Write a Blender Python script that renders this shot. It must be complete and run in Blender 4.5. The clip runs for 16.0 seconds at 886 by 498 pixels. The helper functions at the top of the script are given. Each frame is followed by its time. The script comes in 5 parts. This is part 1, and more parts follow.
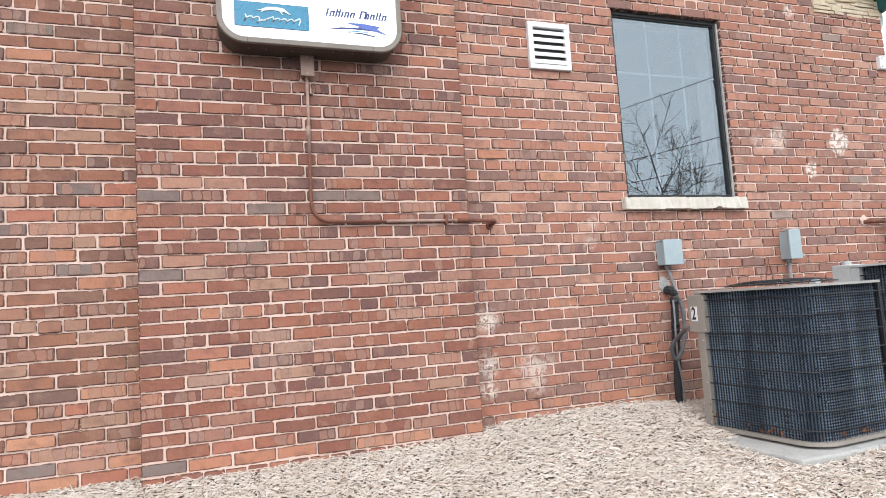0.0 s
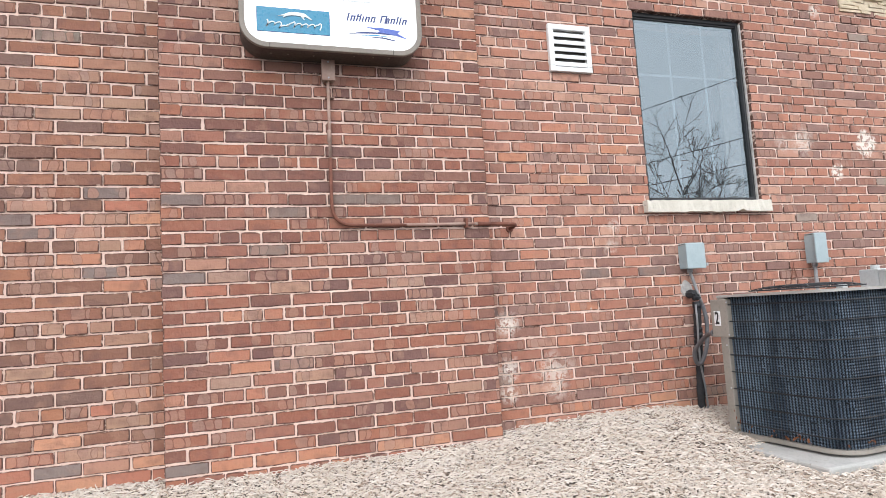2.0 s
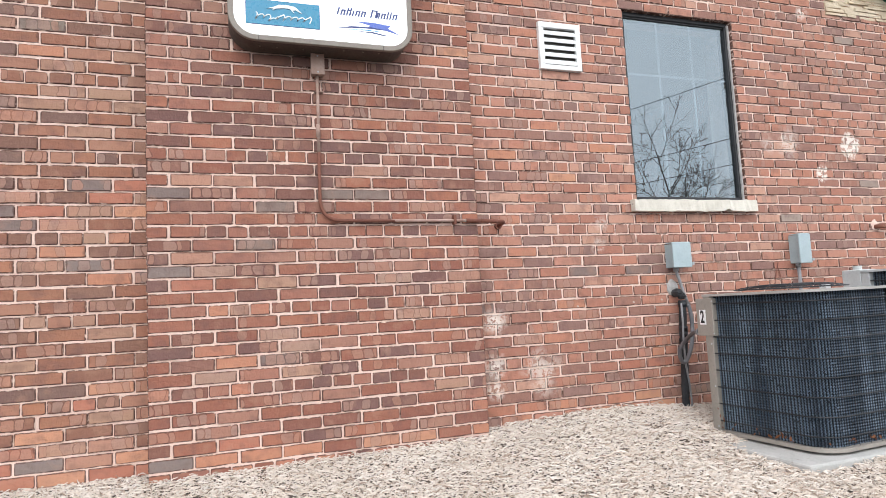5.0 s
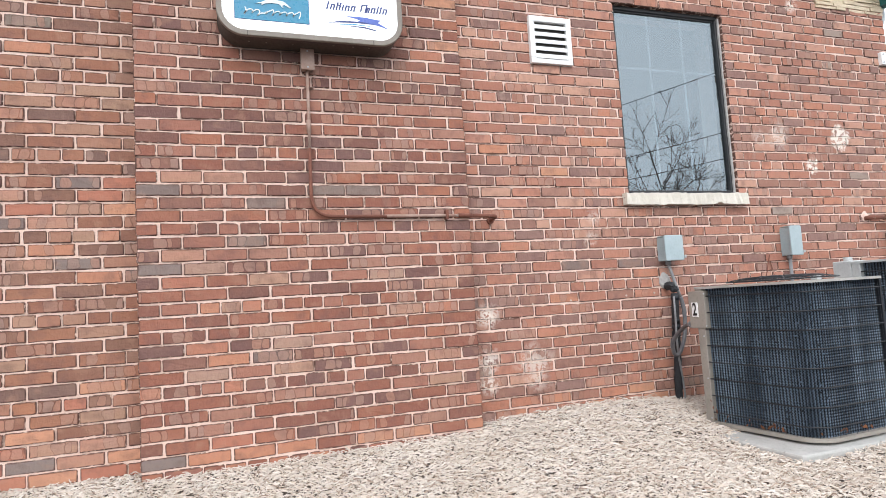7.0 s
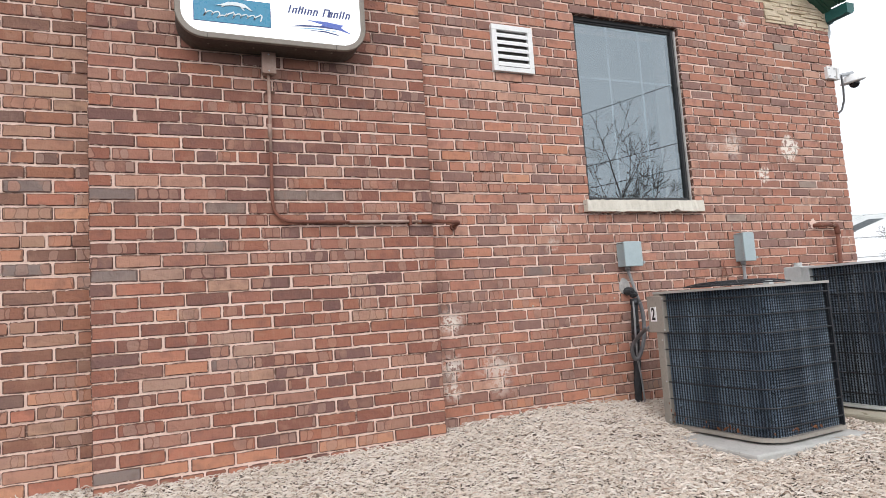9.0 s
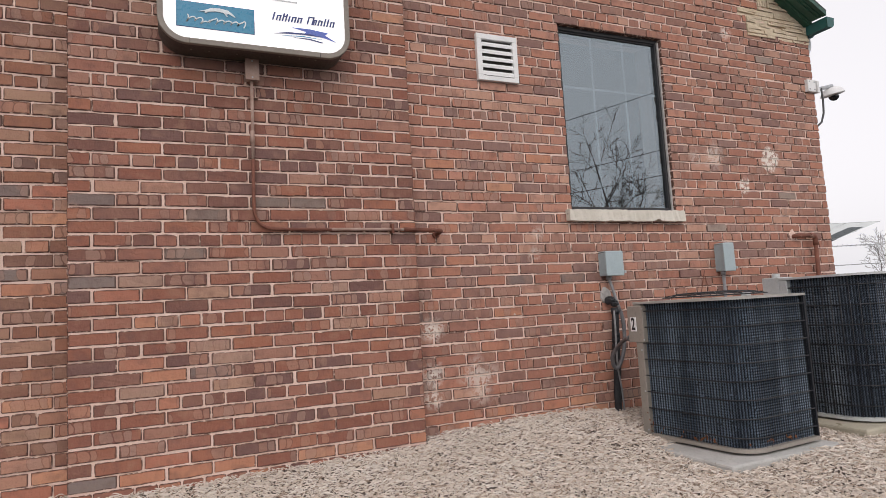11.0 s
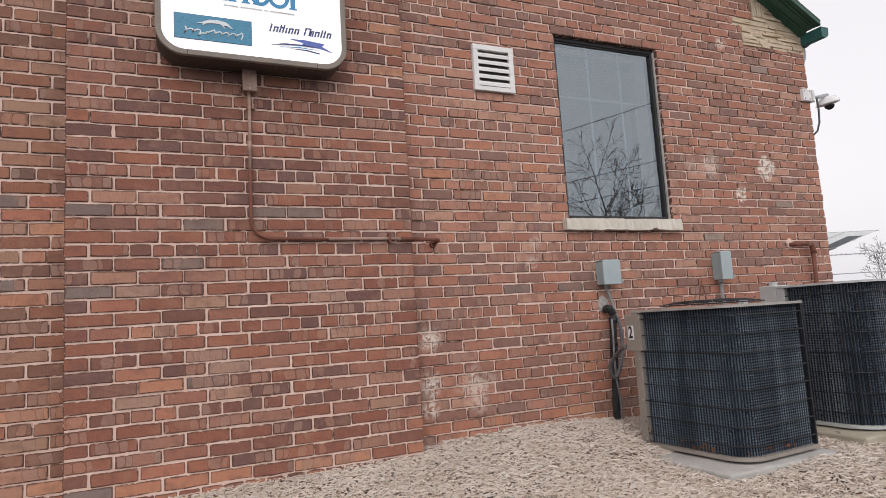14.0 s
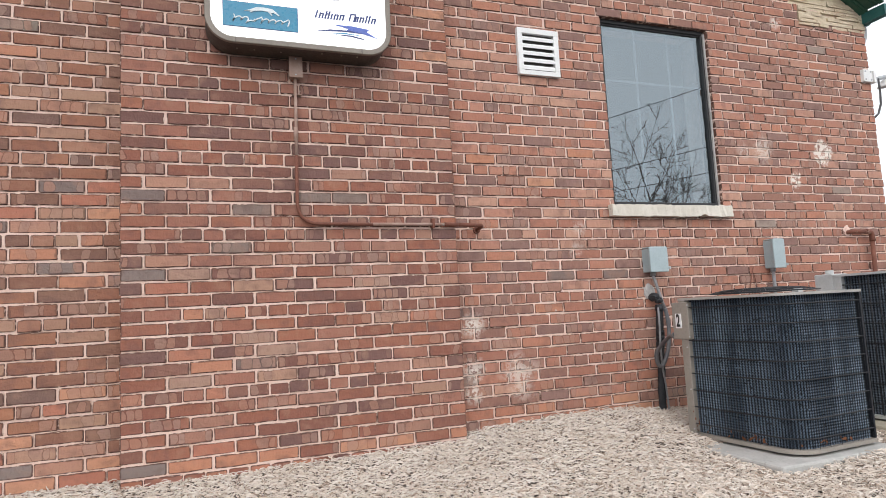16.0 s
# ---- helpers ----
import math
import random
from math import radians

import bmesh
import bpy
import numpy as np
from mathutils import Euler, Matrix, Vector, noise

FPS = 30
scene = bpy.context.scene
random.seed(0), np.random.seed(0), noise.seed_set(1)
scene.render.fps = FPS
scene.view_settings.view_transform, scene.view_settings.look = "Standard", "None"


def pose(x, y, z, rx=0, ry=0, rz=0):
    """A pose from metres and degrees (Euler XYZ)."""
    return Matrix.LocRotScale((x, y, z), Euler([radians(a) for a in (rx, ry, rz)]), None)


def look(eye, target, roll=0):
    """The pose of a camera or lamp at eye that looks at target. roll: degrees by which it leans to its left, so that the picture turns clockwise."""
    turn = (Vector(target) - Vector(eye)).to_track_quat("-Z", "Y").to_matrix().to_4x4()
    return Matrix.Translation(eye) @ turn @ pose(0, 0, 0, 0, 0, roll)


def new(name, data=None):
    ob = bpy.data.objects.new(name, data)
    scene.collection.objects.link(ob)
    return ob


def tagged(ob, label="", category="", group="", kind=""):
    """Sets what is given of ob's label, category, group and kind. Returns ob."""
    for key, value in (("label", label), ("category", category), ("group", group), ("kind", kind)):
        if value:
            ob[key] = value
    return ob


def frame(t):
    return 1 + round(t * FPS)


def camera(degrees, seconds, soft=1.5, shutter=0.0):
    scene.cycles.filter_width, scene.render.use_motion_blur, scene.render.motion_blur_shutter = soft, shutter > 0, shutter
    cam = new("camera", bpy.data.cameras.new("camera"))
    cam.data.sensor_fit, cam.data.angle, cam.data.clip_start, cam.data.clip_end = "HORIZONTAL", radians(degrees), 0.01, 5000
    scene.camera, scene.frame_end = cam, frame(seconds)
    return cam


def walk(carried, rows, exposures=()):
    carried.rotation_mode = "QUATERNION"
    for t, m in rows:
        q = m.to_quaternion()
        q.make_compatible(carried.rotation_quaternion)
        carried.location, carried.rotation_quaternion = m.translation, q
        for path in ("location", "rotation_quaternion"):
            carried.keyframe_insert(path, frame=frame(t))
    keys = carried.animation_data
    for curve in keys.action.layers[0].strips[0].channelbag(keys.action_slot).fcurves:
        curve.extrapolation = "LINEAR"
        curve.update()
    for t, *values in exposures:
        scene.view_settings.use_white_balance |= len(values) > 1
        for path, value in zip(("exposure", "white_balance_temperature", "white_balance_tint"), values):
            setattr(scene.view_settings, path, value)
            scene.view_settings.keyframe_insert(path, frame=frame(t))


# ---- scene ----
cam = camera(70.5, 16.0, soft=0.6)
PATH = [
    (0, (0.409, -3.505, 0.791), (1.0733, -1.6275, 0.9769), -3.67),
    (0.5, (0.406, -3.495, 0.787), (1.0678, -1.6168, 0.9716), -3.34),
    (1, (0.412, -3.493, 0.797), (1.0603, -1.6089, 0.9710), -3.80),
    (1.5, (0.407, -3.491, 0.788), (1.0471, -1.6055, 0.9730), -3.61),
    (2, (0.399, -3.500, 0.799), (1.0091, -1.6054, 0.9955), -3.46),
    (2.5, (0.401, -3.507, 0.793), (1.0038, -1.6111, 0.9938), -3.21),
    (3, (0.401, -3.501, 0.791), (1.0011, -1.6031, 0.9845), -3.15),
    (3.5, (0.405, -3.507, 0.792), (1.0100, -1.6096, 0.9774), -2.64),
    (4, (0.387, -3.507, 0.799), (1.0111, -1.6166, 0.9956), -1.67),
    (4.5, (0.382, -3.501, 0.797), (1.0184, -1.6143, 0.9818), -2.04),
    (5, (0.394, -3.494, 0.797), (1.0428, -1.6115, 0.9816), -2.96),
    (5.2, (0.418, -3.523, 0.807), (1.0665, -1.6384, 0.9772), -3.02),
    (7.5, (0.398, -3.484, 0.780), (1.0770, -1.6114, 0.9601), -3.84),
    (8, (0.395, -3.487, 0.778), (1.1071, -1.6284, 0.9749), -3.49),
    (8.5, (0.396, -3.498, 0.796), (1.1181, -1.6433, 0.9908), -3.33),
    (9, (0.404, -3.486, 0.776), (1.1815, -1.6533, 0.9663), -3.87),
    (9.2, (0.394, -3.486, 0.782), (1.1340, -1.6376, 0.9760), -3.62),
    (11.3, (0.435, -3.512, 0.813), (1.2544, -1.6981, 1.0056), -3.33),
    (11.5, (0.437, -3.508, 0.808), (1.2463, -1.6887, 0.9994), -3.02),
    (12, (0.435, -3.505, 0.806), (1.2360, -1.6835, 1.0046), -2.95),
    (12.5, (0.436, -3.513, 0.817), (1.2486, -1.6991, 1.0424), -3.17),
    (13, (0.443, -3.517, 0.811), (1.2630, -1.7053, 1.0251), -3.09),
    (13.5, (0.440, -3.527, 0.827), (1.2677, -1.7198, 1.0466), -2.79),
    (14, (0.443, -3.523, 0.802), (1.2585, -1.7104, 1.0294), -3.57),
    (14.5, (0.444, -3.520, 0.811), (1.2642, -1.7098, 1.0340), -3.71),
    (15, (0.447, -3.522, 0.803), (1.2658, -1.7116, 1.0290), -4.14),
    (15.5, (0.434, -3.508, 0.795), (1.1985, -1.6716, 1.0056), -3.30),
    (16, (0.425, -3.505, 0.781), (1.1225, -1.6419, 0.9824), -2.97),
]
EXPOSURE = 0.555
walk(cam, [(t, look(eye, target, roll)) for t, eye, target, roll in PATH],
     [(t, EXPOSURE + e, k, m) for t, e, k, m in ((0, 0.03, 6400, 10), (8.5, 0.03, 6400, 10), (9.0, -0.27, 6560, 11), (9.2, -0.33, 6590, 11), (11.3, -0.75, 6880, 16), (12.5, -0.75, 6880, 16),
                                                (15.0, -0.75, 6880, 16), (15.5, -0.75, 6820, 15), (16.0, -0.32, 6600, 11))])

# ---- world, sun, exposure ----
world = bpy.data.worlds.new("overcast_sky")
scene.world = world
world.use_nodes = True
wn, wl = world.node_tree.nodes, world.node_tree.links
sky = wn.new("ShaderNodeTexSky")
sky.sky_type = "NISHITA"
sky.sun_disc = False
sky.sun_elevation = radians(42)
sky.sun_rotation = radians(200)
sky.air_density, sky.dust_density = 1.0, 4.0
pale = wn.new("ShaderNodeHueSaturation")
pale.inputs["Saturation"].default_value = 0.16
wl.new(sky.outputs[0], pale.inputs["Color"])
# cloud deck: an even pale layer over the clear sky
deck = wn.new("ShaderNodeMix")
deck.data_type = "RGBA"
deck.inputs[0].default_value = 0.65
deck.inputs[7].default_value = (8.6, 9.0, 9.6, 1)
wl.new(pale.outputs[0], deck.inputs[6])
wl.new(deck.outputs[2], wn["Background"].inputs[0])
wn["Background"].inputs[1].default_value = 0.15

sun = new("sun", bpy.data.lights.new("sun", "SUN"))
sun.data.energy, sun.data.angle, sun.data.color = 0.5, radians(40), (1.0, 0.97, 0.93)
sun.matrix_world = look((-3, -14, 13), (1.5, 0, 1))


# ---- materials ----
def mat(name, rough=0.8, metal=0.0):
    m = bpy.data.materials.new(name)
    m.use_nodes = True
    b = m.node_tree.nodes["Principled BSDF"]
    b.inputs["Roughness"].default_value = rough
    b.inputs["Metallic"].default_value = metal
    return m, m.node_tree.nodes, m.node_tree.links, b


def ramp_node(n, stops, constant=False):
    r = n.new("ShaderNodeValToRGB")
    if constant:
        r.color_ramp.interpolation = "CONSTANT"
    e = r.color_ramp.elements
    while len(e) < len(stops):
        e.new(0.5)
    for k, (p, c) in enumerate(stops):
        e[k].position = p
        e[k].color = (*c, 1)
    return r


def noise_node(n, l, vec, scale, detail=3.0, rough=0.55):
    t = n.new("ShaderNodeTexNoise")
    t.inputs["Scale"].default_value, t.inputs["Detail"].default_value = scale, detail
    t.inputs["Roughness"].default_value = rough
    l.new(vec, t.inputs["Vector"])
    return t


def mixc(n, l, fac, a, b, kind="MIX"):
    m = n.new("ShaderNodeMix")
    m.data_type, m.blend_type = "RGBA", kind
    for k, v in ((0, fac), (6, a), (7, b)):
        if hasattr(v, "links"):
            l.new(v, m.inputs[k])
        else:
            m.inputs[k].default_value = v if k == 0 else (*v, 1)
    return m.outputs[2]


def math_node(n, l, op, a, b=0.0, clamp=False):
    m = n.new("ShaderNodeMath")
    m.operation, m.use_clamp = op, clamp
    for k, v in ((0, a), (1, b)):
        if hasattr(v, "links"):
            l.new(v, m.inputs[k])
        else:
            m.inputs[k].default_value = v
    return m.outputs[0]


def maprange(n, l, v, a, b, c=0.0, d=1.0):
    m = n.new("ShaderNodeMapRange")
    l.new(v, m.inputs[0])
    for k, x in zip((1, 2, 3, 4), (a, b, c, d)):
        m.inputs[k].default_value = x
    return m.outputs[0]


def bump(n, l, b, height, dist, strength=0.6):
    u = n.new("ShaderNodeBump")
    u.inputs["Strength"].default_value, u.inputs["Distance"].default_value = strength, dist
    l.new(height, u.inputs["Height"])
    l.new(u.outputs[0], b.inputs["Normal"])


# white lime stains on the wall: x, z, radius, strength
STAINS = ((5.143, 1.925, 0.105, 3.2), (4.819, 1.688, 0.066, 3.0), (2.262, 0.375, 0.135, 0.62), (2.268, 0.285, 0.10, 0.5), (1.956, 0.688, 0.095, 0.9),
          (1.945, 0.41, 0.085, 0.9), (1.935, 0.27, 0.07, 0.8), (4.50, 1.915, 0.13, 0.55), (4.30, 1.90, 0.08, 0.4), (2.734, 1.153, 0.06, 0.45),
          (2.775, 1.30, 0.07, 0.35), (4.778, 2.996, 0.07, 0.9))


def stain_mask(n, l, pos):
    wob = noise_node(n, l, pos, 9.0, 4.0, 0.65)
    fine = noise_node(n, l, pos, 38.0, 4.0, 0.65)
    sep = n.new("ShaderNodeSeparateXYZ")
    l.new(pos, sep.inputs[0])
    total = None
    for x, z, r, s in STAINS:
        dx = math_node(n, l, "SUBTRACT", sep.outputs[0], x)
        dz = math_node(n, l, "SUBTRACT", sep.outputs[2], z)
        d2 = math_node(n, l, "ADD", math_node(n, l, "MULTIPLY", dx, dx), math_node(n, l, "MULTIPLY", dz, dz))
        d = math_node(n, l, "SQRT", d2)
        w = math_node(n, l, "MULTIPLY_ADD", wob.outputs[0], r * 1.6)
        w.node.inputs[2].default_value = -0.8 * r
        e = math_node(n, l, "ADD", d, w)
        v = maprange(n, l, e, r * 1.05, r * 0.25, 0.0, s)
        total = v if total is None else math_node(n, l, "MAXIMUM", total, v)
    patchy = maprange(n, l, fine.outputs[0], 0.45, 0.51, 0.06, 1.0)
    return math_node(n, l, "MULTIPLY", total, patchy)


BRICK_TONES = ((0.0, (0.290, 0.113, 0.077)), (0.09, (0.350, 0.143, 0.095)), (0.17, (0.218, 0.101, 0.078)), (0.25, (0.381, 0.171, 0.121)),
               (0.33, (0.254, 0.107, 0.077)), (0.41, (0.314, 0.123, 0.081)), (0.50, (0.203, 0.109, 0.094)), (0.57, (0.391, 0.198, 0.144)),
               (0.64, (0.269, 0.131, 0.099)), (0.71, (0.335, 0.136, 0.088)), (0.78, (0.183, 0.093, 0.080)), (0.83, (0.360, 0.156, 0.110)),
               (0.88, (0.411, 0.222, 0.161)), (0.92, (0.381, 0.152, 0.094)), (0.955, (0.234, 0.106, 0.078)), (0.985, (0.249, 0.192, 0.165)))


def brick_material(name, island, tones=BRICK_TONES):
    m, n, l, b = mat(name, 0.9)
    geo = n.new("ShaderNodeNewGeometry")
    if island:
        rnd = geo.outputs["Random Per Island"]
    else:
        rnd = n.new("ShaderNodeObjectInfo").outputs["Random"]
    pos = geo.outputs["Position"]
    tone = ramp_node(n, tones, True)
    l.new(rnd, tone.inputs[0])
    # each brick takes its own patch of the grain
    shift = n.new("ShaderNodeVectorMath")
    shift.operation = "SCALE"
    comb = n.new("ShaderNodeCombineXYZ")
    for k, f in enumerate((17.0, 41.0, 73.0)):
        l.new(math_node(n, l, "MULTIPLY", rnd, f), comb.inputs[k])
    add = n.new("ShaderNodeVectorMath")
    l.new(pos, add.inputs[0])
    l.new(comb.outputs[0], add.inputs[1])
    v = add.outputs[0]
    uv = n.new("ShaderNodeSeparateXYZ")
    l.new(n.new("ShaderNodeTexCoord").outputs["UV"], uv.inputs[0])
    dx = math_node(n, l, "MULTIPLY", math_node(n, l, "SUBTRACT", 1.0, math_node(n, l, "ABSOLUTE", uv.outputs[0])), 0.085)
    dz = math_node(n, l, "MULTIPLY", math_node(n, l, "SUBTRACT", 1.0, math_node(n, l, "ABSOLUTE", uv.outputs[1])), 0.03)
    near = math_node(n, l, "MINIMUM", dx, dz)
    blotch = noise_node(n, l, v, 11.0, 2.0, 0.5)
    grain = noise_node(n, l, v, 95.0, 5.0, 0.7)
    speck = noise_node(n, l, v, 210.0, 2.0, 0.6)
    broad = noise_node(n, l, pos, 0.9, 2.0, 0.5)
    c = tone.outputs[0]
    # kiln kisses: round-ended bands left across the face by the bricks stacked against it
    band = n.new("ShaderNodeSeparateXYZ")
    l.new(v, band.inputs[0])
    sway = math_node(n, l, "MULTIPLY", math_node(n, l, "SUBTRACT", noise_node(n, l, v, 15.0, 1.0, 0.5).outputs[0], 0.5), 0.9)
    along = math_node(n, l, "ADD", math_node(n, l, "MULTIPLY", band.outputs[0], 21.0), sway)
    cells = {}
    for feature in ("DISTANCE_TO_EDGE", "F1"):
        vor = n.new("ShaderNodeTexVoronoi")
        vor.voronoi_dimensions, vor.feature = "1D", feature
        vor.inputs["Scale"].default_value = 1.0
        l.new(along, vor.inputs["W"])
        cells[feature] = vor
    gap = math_node(n, l, "MULTIPLY", cells["DISTANCE_TO_EDGE"].outputs["Distance"], 1 / 21.0)
    tint = n.new("ShaderNodeSeparateColor")
    l.new(cells["F1"].outputs["Color"], tint.inputs[0])
    r0 = 0.015
    ca = math_node(n, l, "MAXIMUM", math_node(n, l, "SUBTRACT", r0, gap), 0.0)
    cb = math_node(n, l, "MAXIMUM", math_node(n, l, "SUBTRACT", r0, math_node(n, l, "SUBTRACT", near, 0.0035)), 0.0)
    inside = math_node(n, l, "SUBTRACT", r0, math_node(n, l, "SQRT", math_node(n, l, "ADD", math_node(n, l, "MULTIPLY", ca, ca), math_node(n, l, "MULTIPLY", cb, cb))))
    luck = n.new("ShaderNodeTexWhiteNoise")
    luck.noise_dimensions = "1D"
    l.new(math_node(n, l, "MULTIPLY", rnd, 97.0), luck.inputs["W"])
    marked = maprange(n, l, luck.outputs["Value"], 0.50, 0.56)
    kissed = math_node(n, l, "MULTIPLY", marked, maprange(n, l, tint.outputs[0], 0.42, 0.48))
    patch = math_node(n, l, "MULTIPLY", maprange(n, l, inside, 0.0015, 0.0035), kissed)
    pale = mixc(n, l, tint.outputs[1], (0.47, 0.236, 0.162), (0.38, 0.258, 0.212))
    c = mixc(n, l, math_node(n, l, "MULTIPLY", patch, 0.62), c, pale)
    rim = math_node(n, l, "MULTIPLY", maprange(n, l, inside, -0.0022, 0.0002), maprange(n, l, inside, 0.0030, 0.0010))
    c = mixc(n, l, math_node(n, l, "MULTIPLY", math_node(n, l, "MULTIPLY", rim, kissed), 0.60), c, (0.098, 0.050, 0.042))
    dark = maprange(n, l, blotch.outputs[0], 0.46, 0.30)
    c = mixc(n, l, math_node(n, l, "MULTIPLY", dark, 0.40), c, (0.150, 0.084, 0.076))
    c = mixc(n, l, maprange(n, l, blotch.outputs[0], 0.56, 0.70, 0.0, 0.35), c, (0.42, 0.235, 0.165))
    c = mixc(n, l, maprange(n, l, grain.outputs[0], 0.50, 0.74, 0.0, 0.18), c, (0.40, 0.235, 0.175))
    c = mixc(n, l, maprange(n, l, grain.outputs[0], 0.44, 0.26, 0.0, 0.22), c, (0.120, 0.062, 0.050))
    c = mixc(n, l, maprange(n, l, speck.outputs[0], 0.66, 0.76, 0.0, 0.45), c, (0.07, 0.04, 0.035))
    c = mixc(n, l, maprange(n, l, broad.outputs[0], 0.35, 0.65, 0.0, 0.18), c, (0.20, 0.10, 0.08))
    # how far from the brick's edge, with a ragged line: painted edge shade first, then smeared mortar
    rag = noise_node(n, l, v, 34.0, 2.5, 0.5)
    edge = math_node(n, l, "ADD", near, math_node(n, l, "MULTIPLY", math_node(n, l, "SUBTRACT", rag.outputs[0], 0.5), 0.0150))
    c = mixc(n, l, maprange(n, l, edge, 0.0072, 0.0030, 0.0, 0.64), c, (0.082, 0.041, 0.033))
    c = mixc(n, l, maprange(n, l, edge, 0.0006, -0.0008, 0.0, 0.85), c, (0.66, 0.500, 0.420))
    c = mixc(n, l, stain_mask(n, l, pos), c, (0.80, 0.72, 0.65))
    l.new(c, b.inputs["Base Color"])
    h = math_node(n, l, "ADD", math_node(n, l, "MULTIPLY", grain.outputs[0], 0.6), math_node(n, l, "MULTIPLY", blotch.outputs[0], 0.9))
    dents = noise_node(n, l, v, 30.0, 3.0, 0.55)
    h = math_node(n, l, "ADD", h, math_node(n, l, "MULTIPLY", dents.outputs[0], 1.0))
    bump(n, l, b, h, 0.009, 0.8)
    return m


def grained_edge(name):
    m, n, l, b = mat(name, 0.95)
    pos = n.new("ShaderNodeNewGeometry").outputs["Position"]
    f = noise_node(n, l, pos, 60.0, 4.0, 0.7)
    rag = noise_node(n, l, pos, 34.0, 5.0, 0.65)
    c = mixc(n, l, maprange(n, l, f.outputs[0], 0.35, 0.65), (0.080, 0.040, 0.031), (0.17, 0.082, 0.060))
    c = mixc(n, l, maprange(n, l, rag.outputs[0], 0.47, 0.38), c, (0.66, 0.500, 0.420))
    c = mixc(n, l, stain_mask(n, l, pos), c, (0.60, 0.54, 0.47))
    l.new(c, b.inputs["Base Color"])
    return m


BRICK = brick_material("red_brick", False)
BRICK_ROWS = brick_material("red_brick_rows", True)
PALER_TONES = tuple((p, (c[0] * 1.30 + 0.038, c[1] * 1.32 + 0.034, c[2] * 1.30 + 0.028)) for p, c in BRICK_TONES)
PALER = brick_material("pinker_red_brick", False, PALER_TONES)
PALER_ROWS = brick_material("pinker_red_brick_rows", True, PALER_TONES)
BROWNER_TONES = tuple((p, (c[0] * 1.03 + 0.004, c[1] * 1.13 + 0.006, c[2] * 1.08 + 0.003)) for p, c in BRICK_TONES)
BROWNER = brick_material("browner_red_brick", False, BROWNER_TONES)
BROWNER_ROWS = brick_material("browner_red_brick_rows", True, BROWNER_TONES)
SALMON_TONES = ((0.0, (0.54, 0.245, 0.150)), (0.3, (0.49, 0.210, 0.135)), (0.55, (0.58, 0.290, 0.180)), (0.8, (0.46, 0.185, 0.122)))
SALMON = brick_material("salmon_brick", False, SALMON_TONES)
GREY_TONES = ((0.0, (0.220, 0.165, 0.148)), (0.5, (0.250, 0.200, 0.180)))
GREY_BRICK = brick_material("grey_burnt_brick", False, GREY_TONES)
TAN_TONES = ((0.0, (0.46, 0.270, 0.190)), (0.4, (0.43, 0.270, 0.205)), (0.7, (0.48, 0.255, 0.180)))
TAN_BRICK = brick_material("pale_tan_brick", False, TAN_TONES)

# Edge shade and outline are painted dark on the arris, with ragged mortar.
ARRIS = grained_edge("shaded_brick_arris")
MORTAR, n, l, b = mat("lime_mortar", 0.95)
geo = n.new("ShaderNodeNewGeometry")
big = noise_node(n, l, geo.outputs["Position"], 3.0, 4.0)
fine = noise_node(n, l, geo.outputs["Position"], 160.0, 4.0, 0.7)
c = mixc(n, l, maprange(n, l, big.outputs[0], 0.35, 0.65), (0.72, 0.53, 0.452), (0.84, 0.65, 0.567))
c = mixc(n, l, maprange(n, l, fine.outputs[0], 0.5, 0.75, 0.0, 0.5), c, (0.40, 0.29, 0.23))
c = mixc(n, l, math_node(n, l, "MULTIPLY", stain_mask(n, l, geo.outputs["Position"]), 0.45), c, (0.75, 0.70, 0.64))
l.new(c, b.inputs["Base Color"])
bump(n, l, b, fine.outputs[0], 0.004, 0.8)


def grained(name, a, b_col, scale, rough=0.7, metal=0.0, bump_d=0.0, spots=None):
    m, n, l, b = mat(name, rough, metal)
    co = n.new("ShaderNodeNewGeometry").outputs["Position"]
    big = noise_node(n, l, co, scale, 5.0, 0.6)
    fine = noise_node(n, l, co, scale * 14, 3.0, 0.6)
    c = mixc(n, l, maprange(n, l, big.outputs[0], 0.35, 0.65), a, b_col)
    c = mixc(n, l, maprange(n, l, fine.outputs[0], 0.5, 0.8, 0.0, 0.4), c, tuple(x * 0.6 for x in a))
    if spots:
        sp = noise_node(n, l, co, spots[1], 4.0, 0.7)
        c = mixc(n, l, maprange(n, l, sp.outputs[0], spots[2], spots[2] + 0.08), c, spots[0])
    l.new(c, b.inputs["Base Color"])
    l.new(maprange(n, l, fine.outputs[0], 0.2, 0.8, max(rough - 0.12, 0.05), min(rough + 0.12, 1.0)), b.inputs["Roughness"])
    if bump_d:
        bump(n, l, b, fine.outputs[0], bump_d, 0.6)
    return m


SILL = grained("painted_stone_sill", (0.62, 0.58, 0.50), (0.74, 0.70, 0.62), 6.0, 0.85, 0, 0.003, ((0.30, 0.26, 0.22), 14.0, 0.64))
STONE = grained("cream_split_stone", (0.58, 0.47, 0.33), (0.72, 0.62, 0.47), 7.0, 0.9, 0, 0.006, ((0.34, 0.24, 0.14), 10.0, 0.62))
BRONZE = grained("dark_bronze_frame", (0.018, 0.018, 0.02), (0.03, 0.03, 0.034), 8.0, 0.45)
WHITE_METAL = grained("white_painted_metal", (0.80, 0.81, 0.81), (0.85, 0.85, 0.84), 9.0, 0.5)
VENT_DARK = grained("vent_shade_and_seam", (0.085, 0.08, 0.075), (0.13, 0.125, 0.118), 9.0, 0.8)
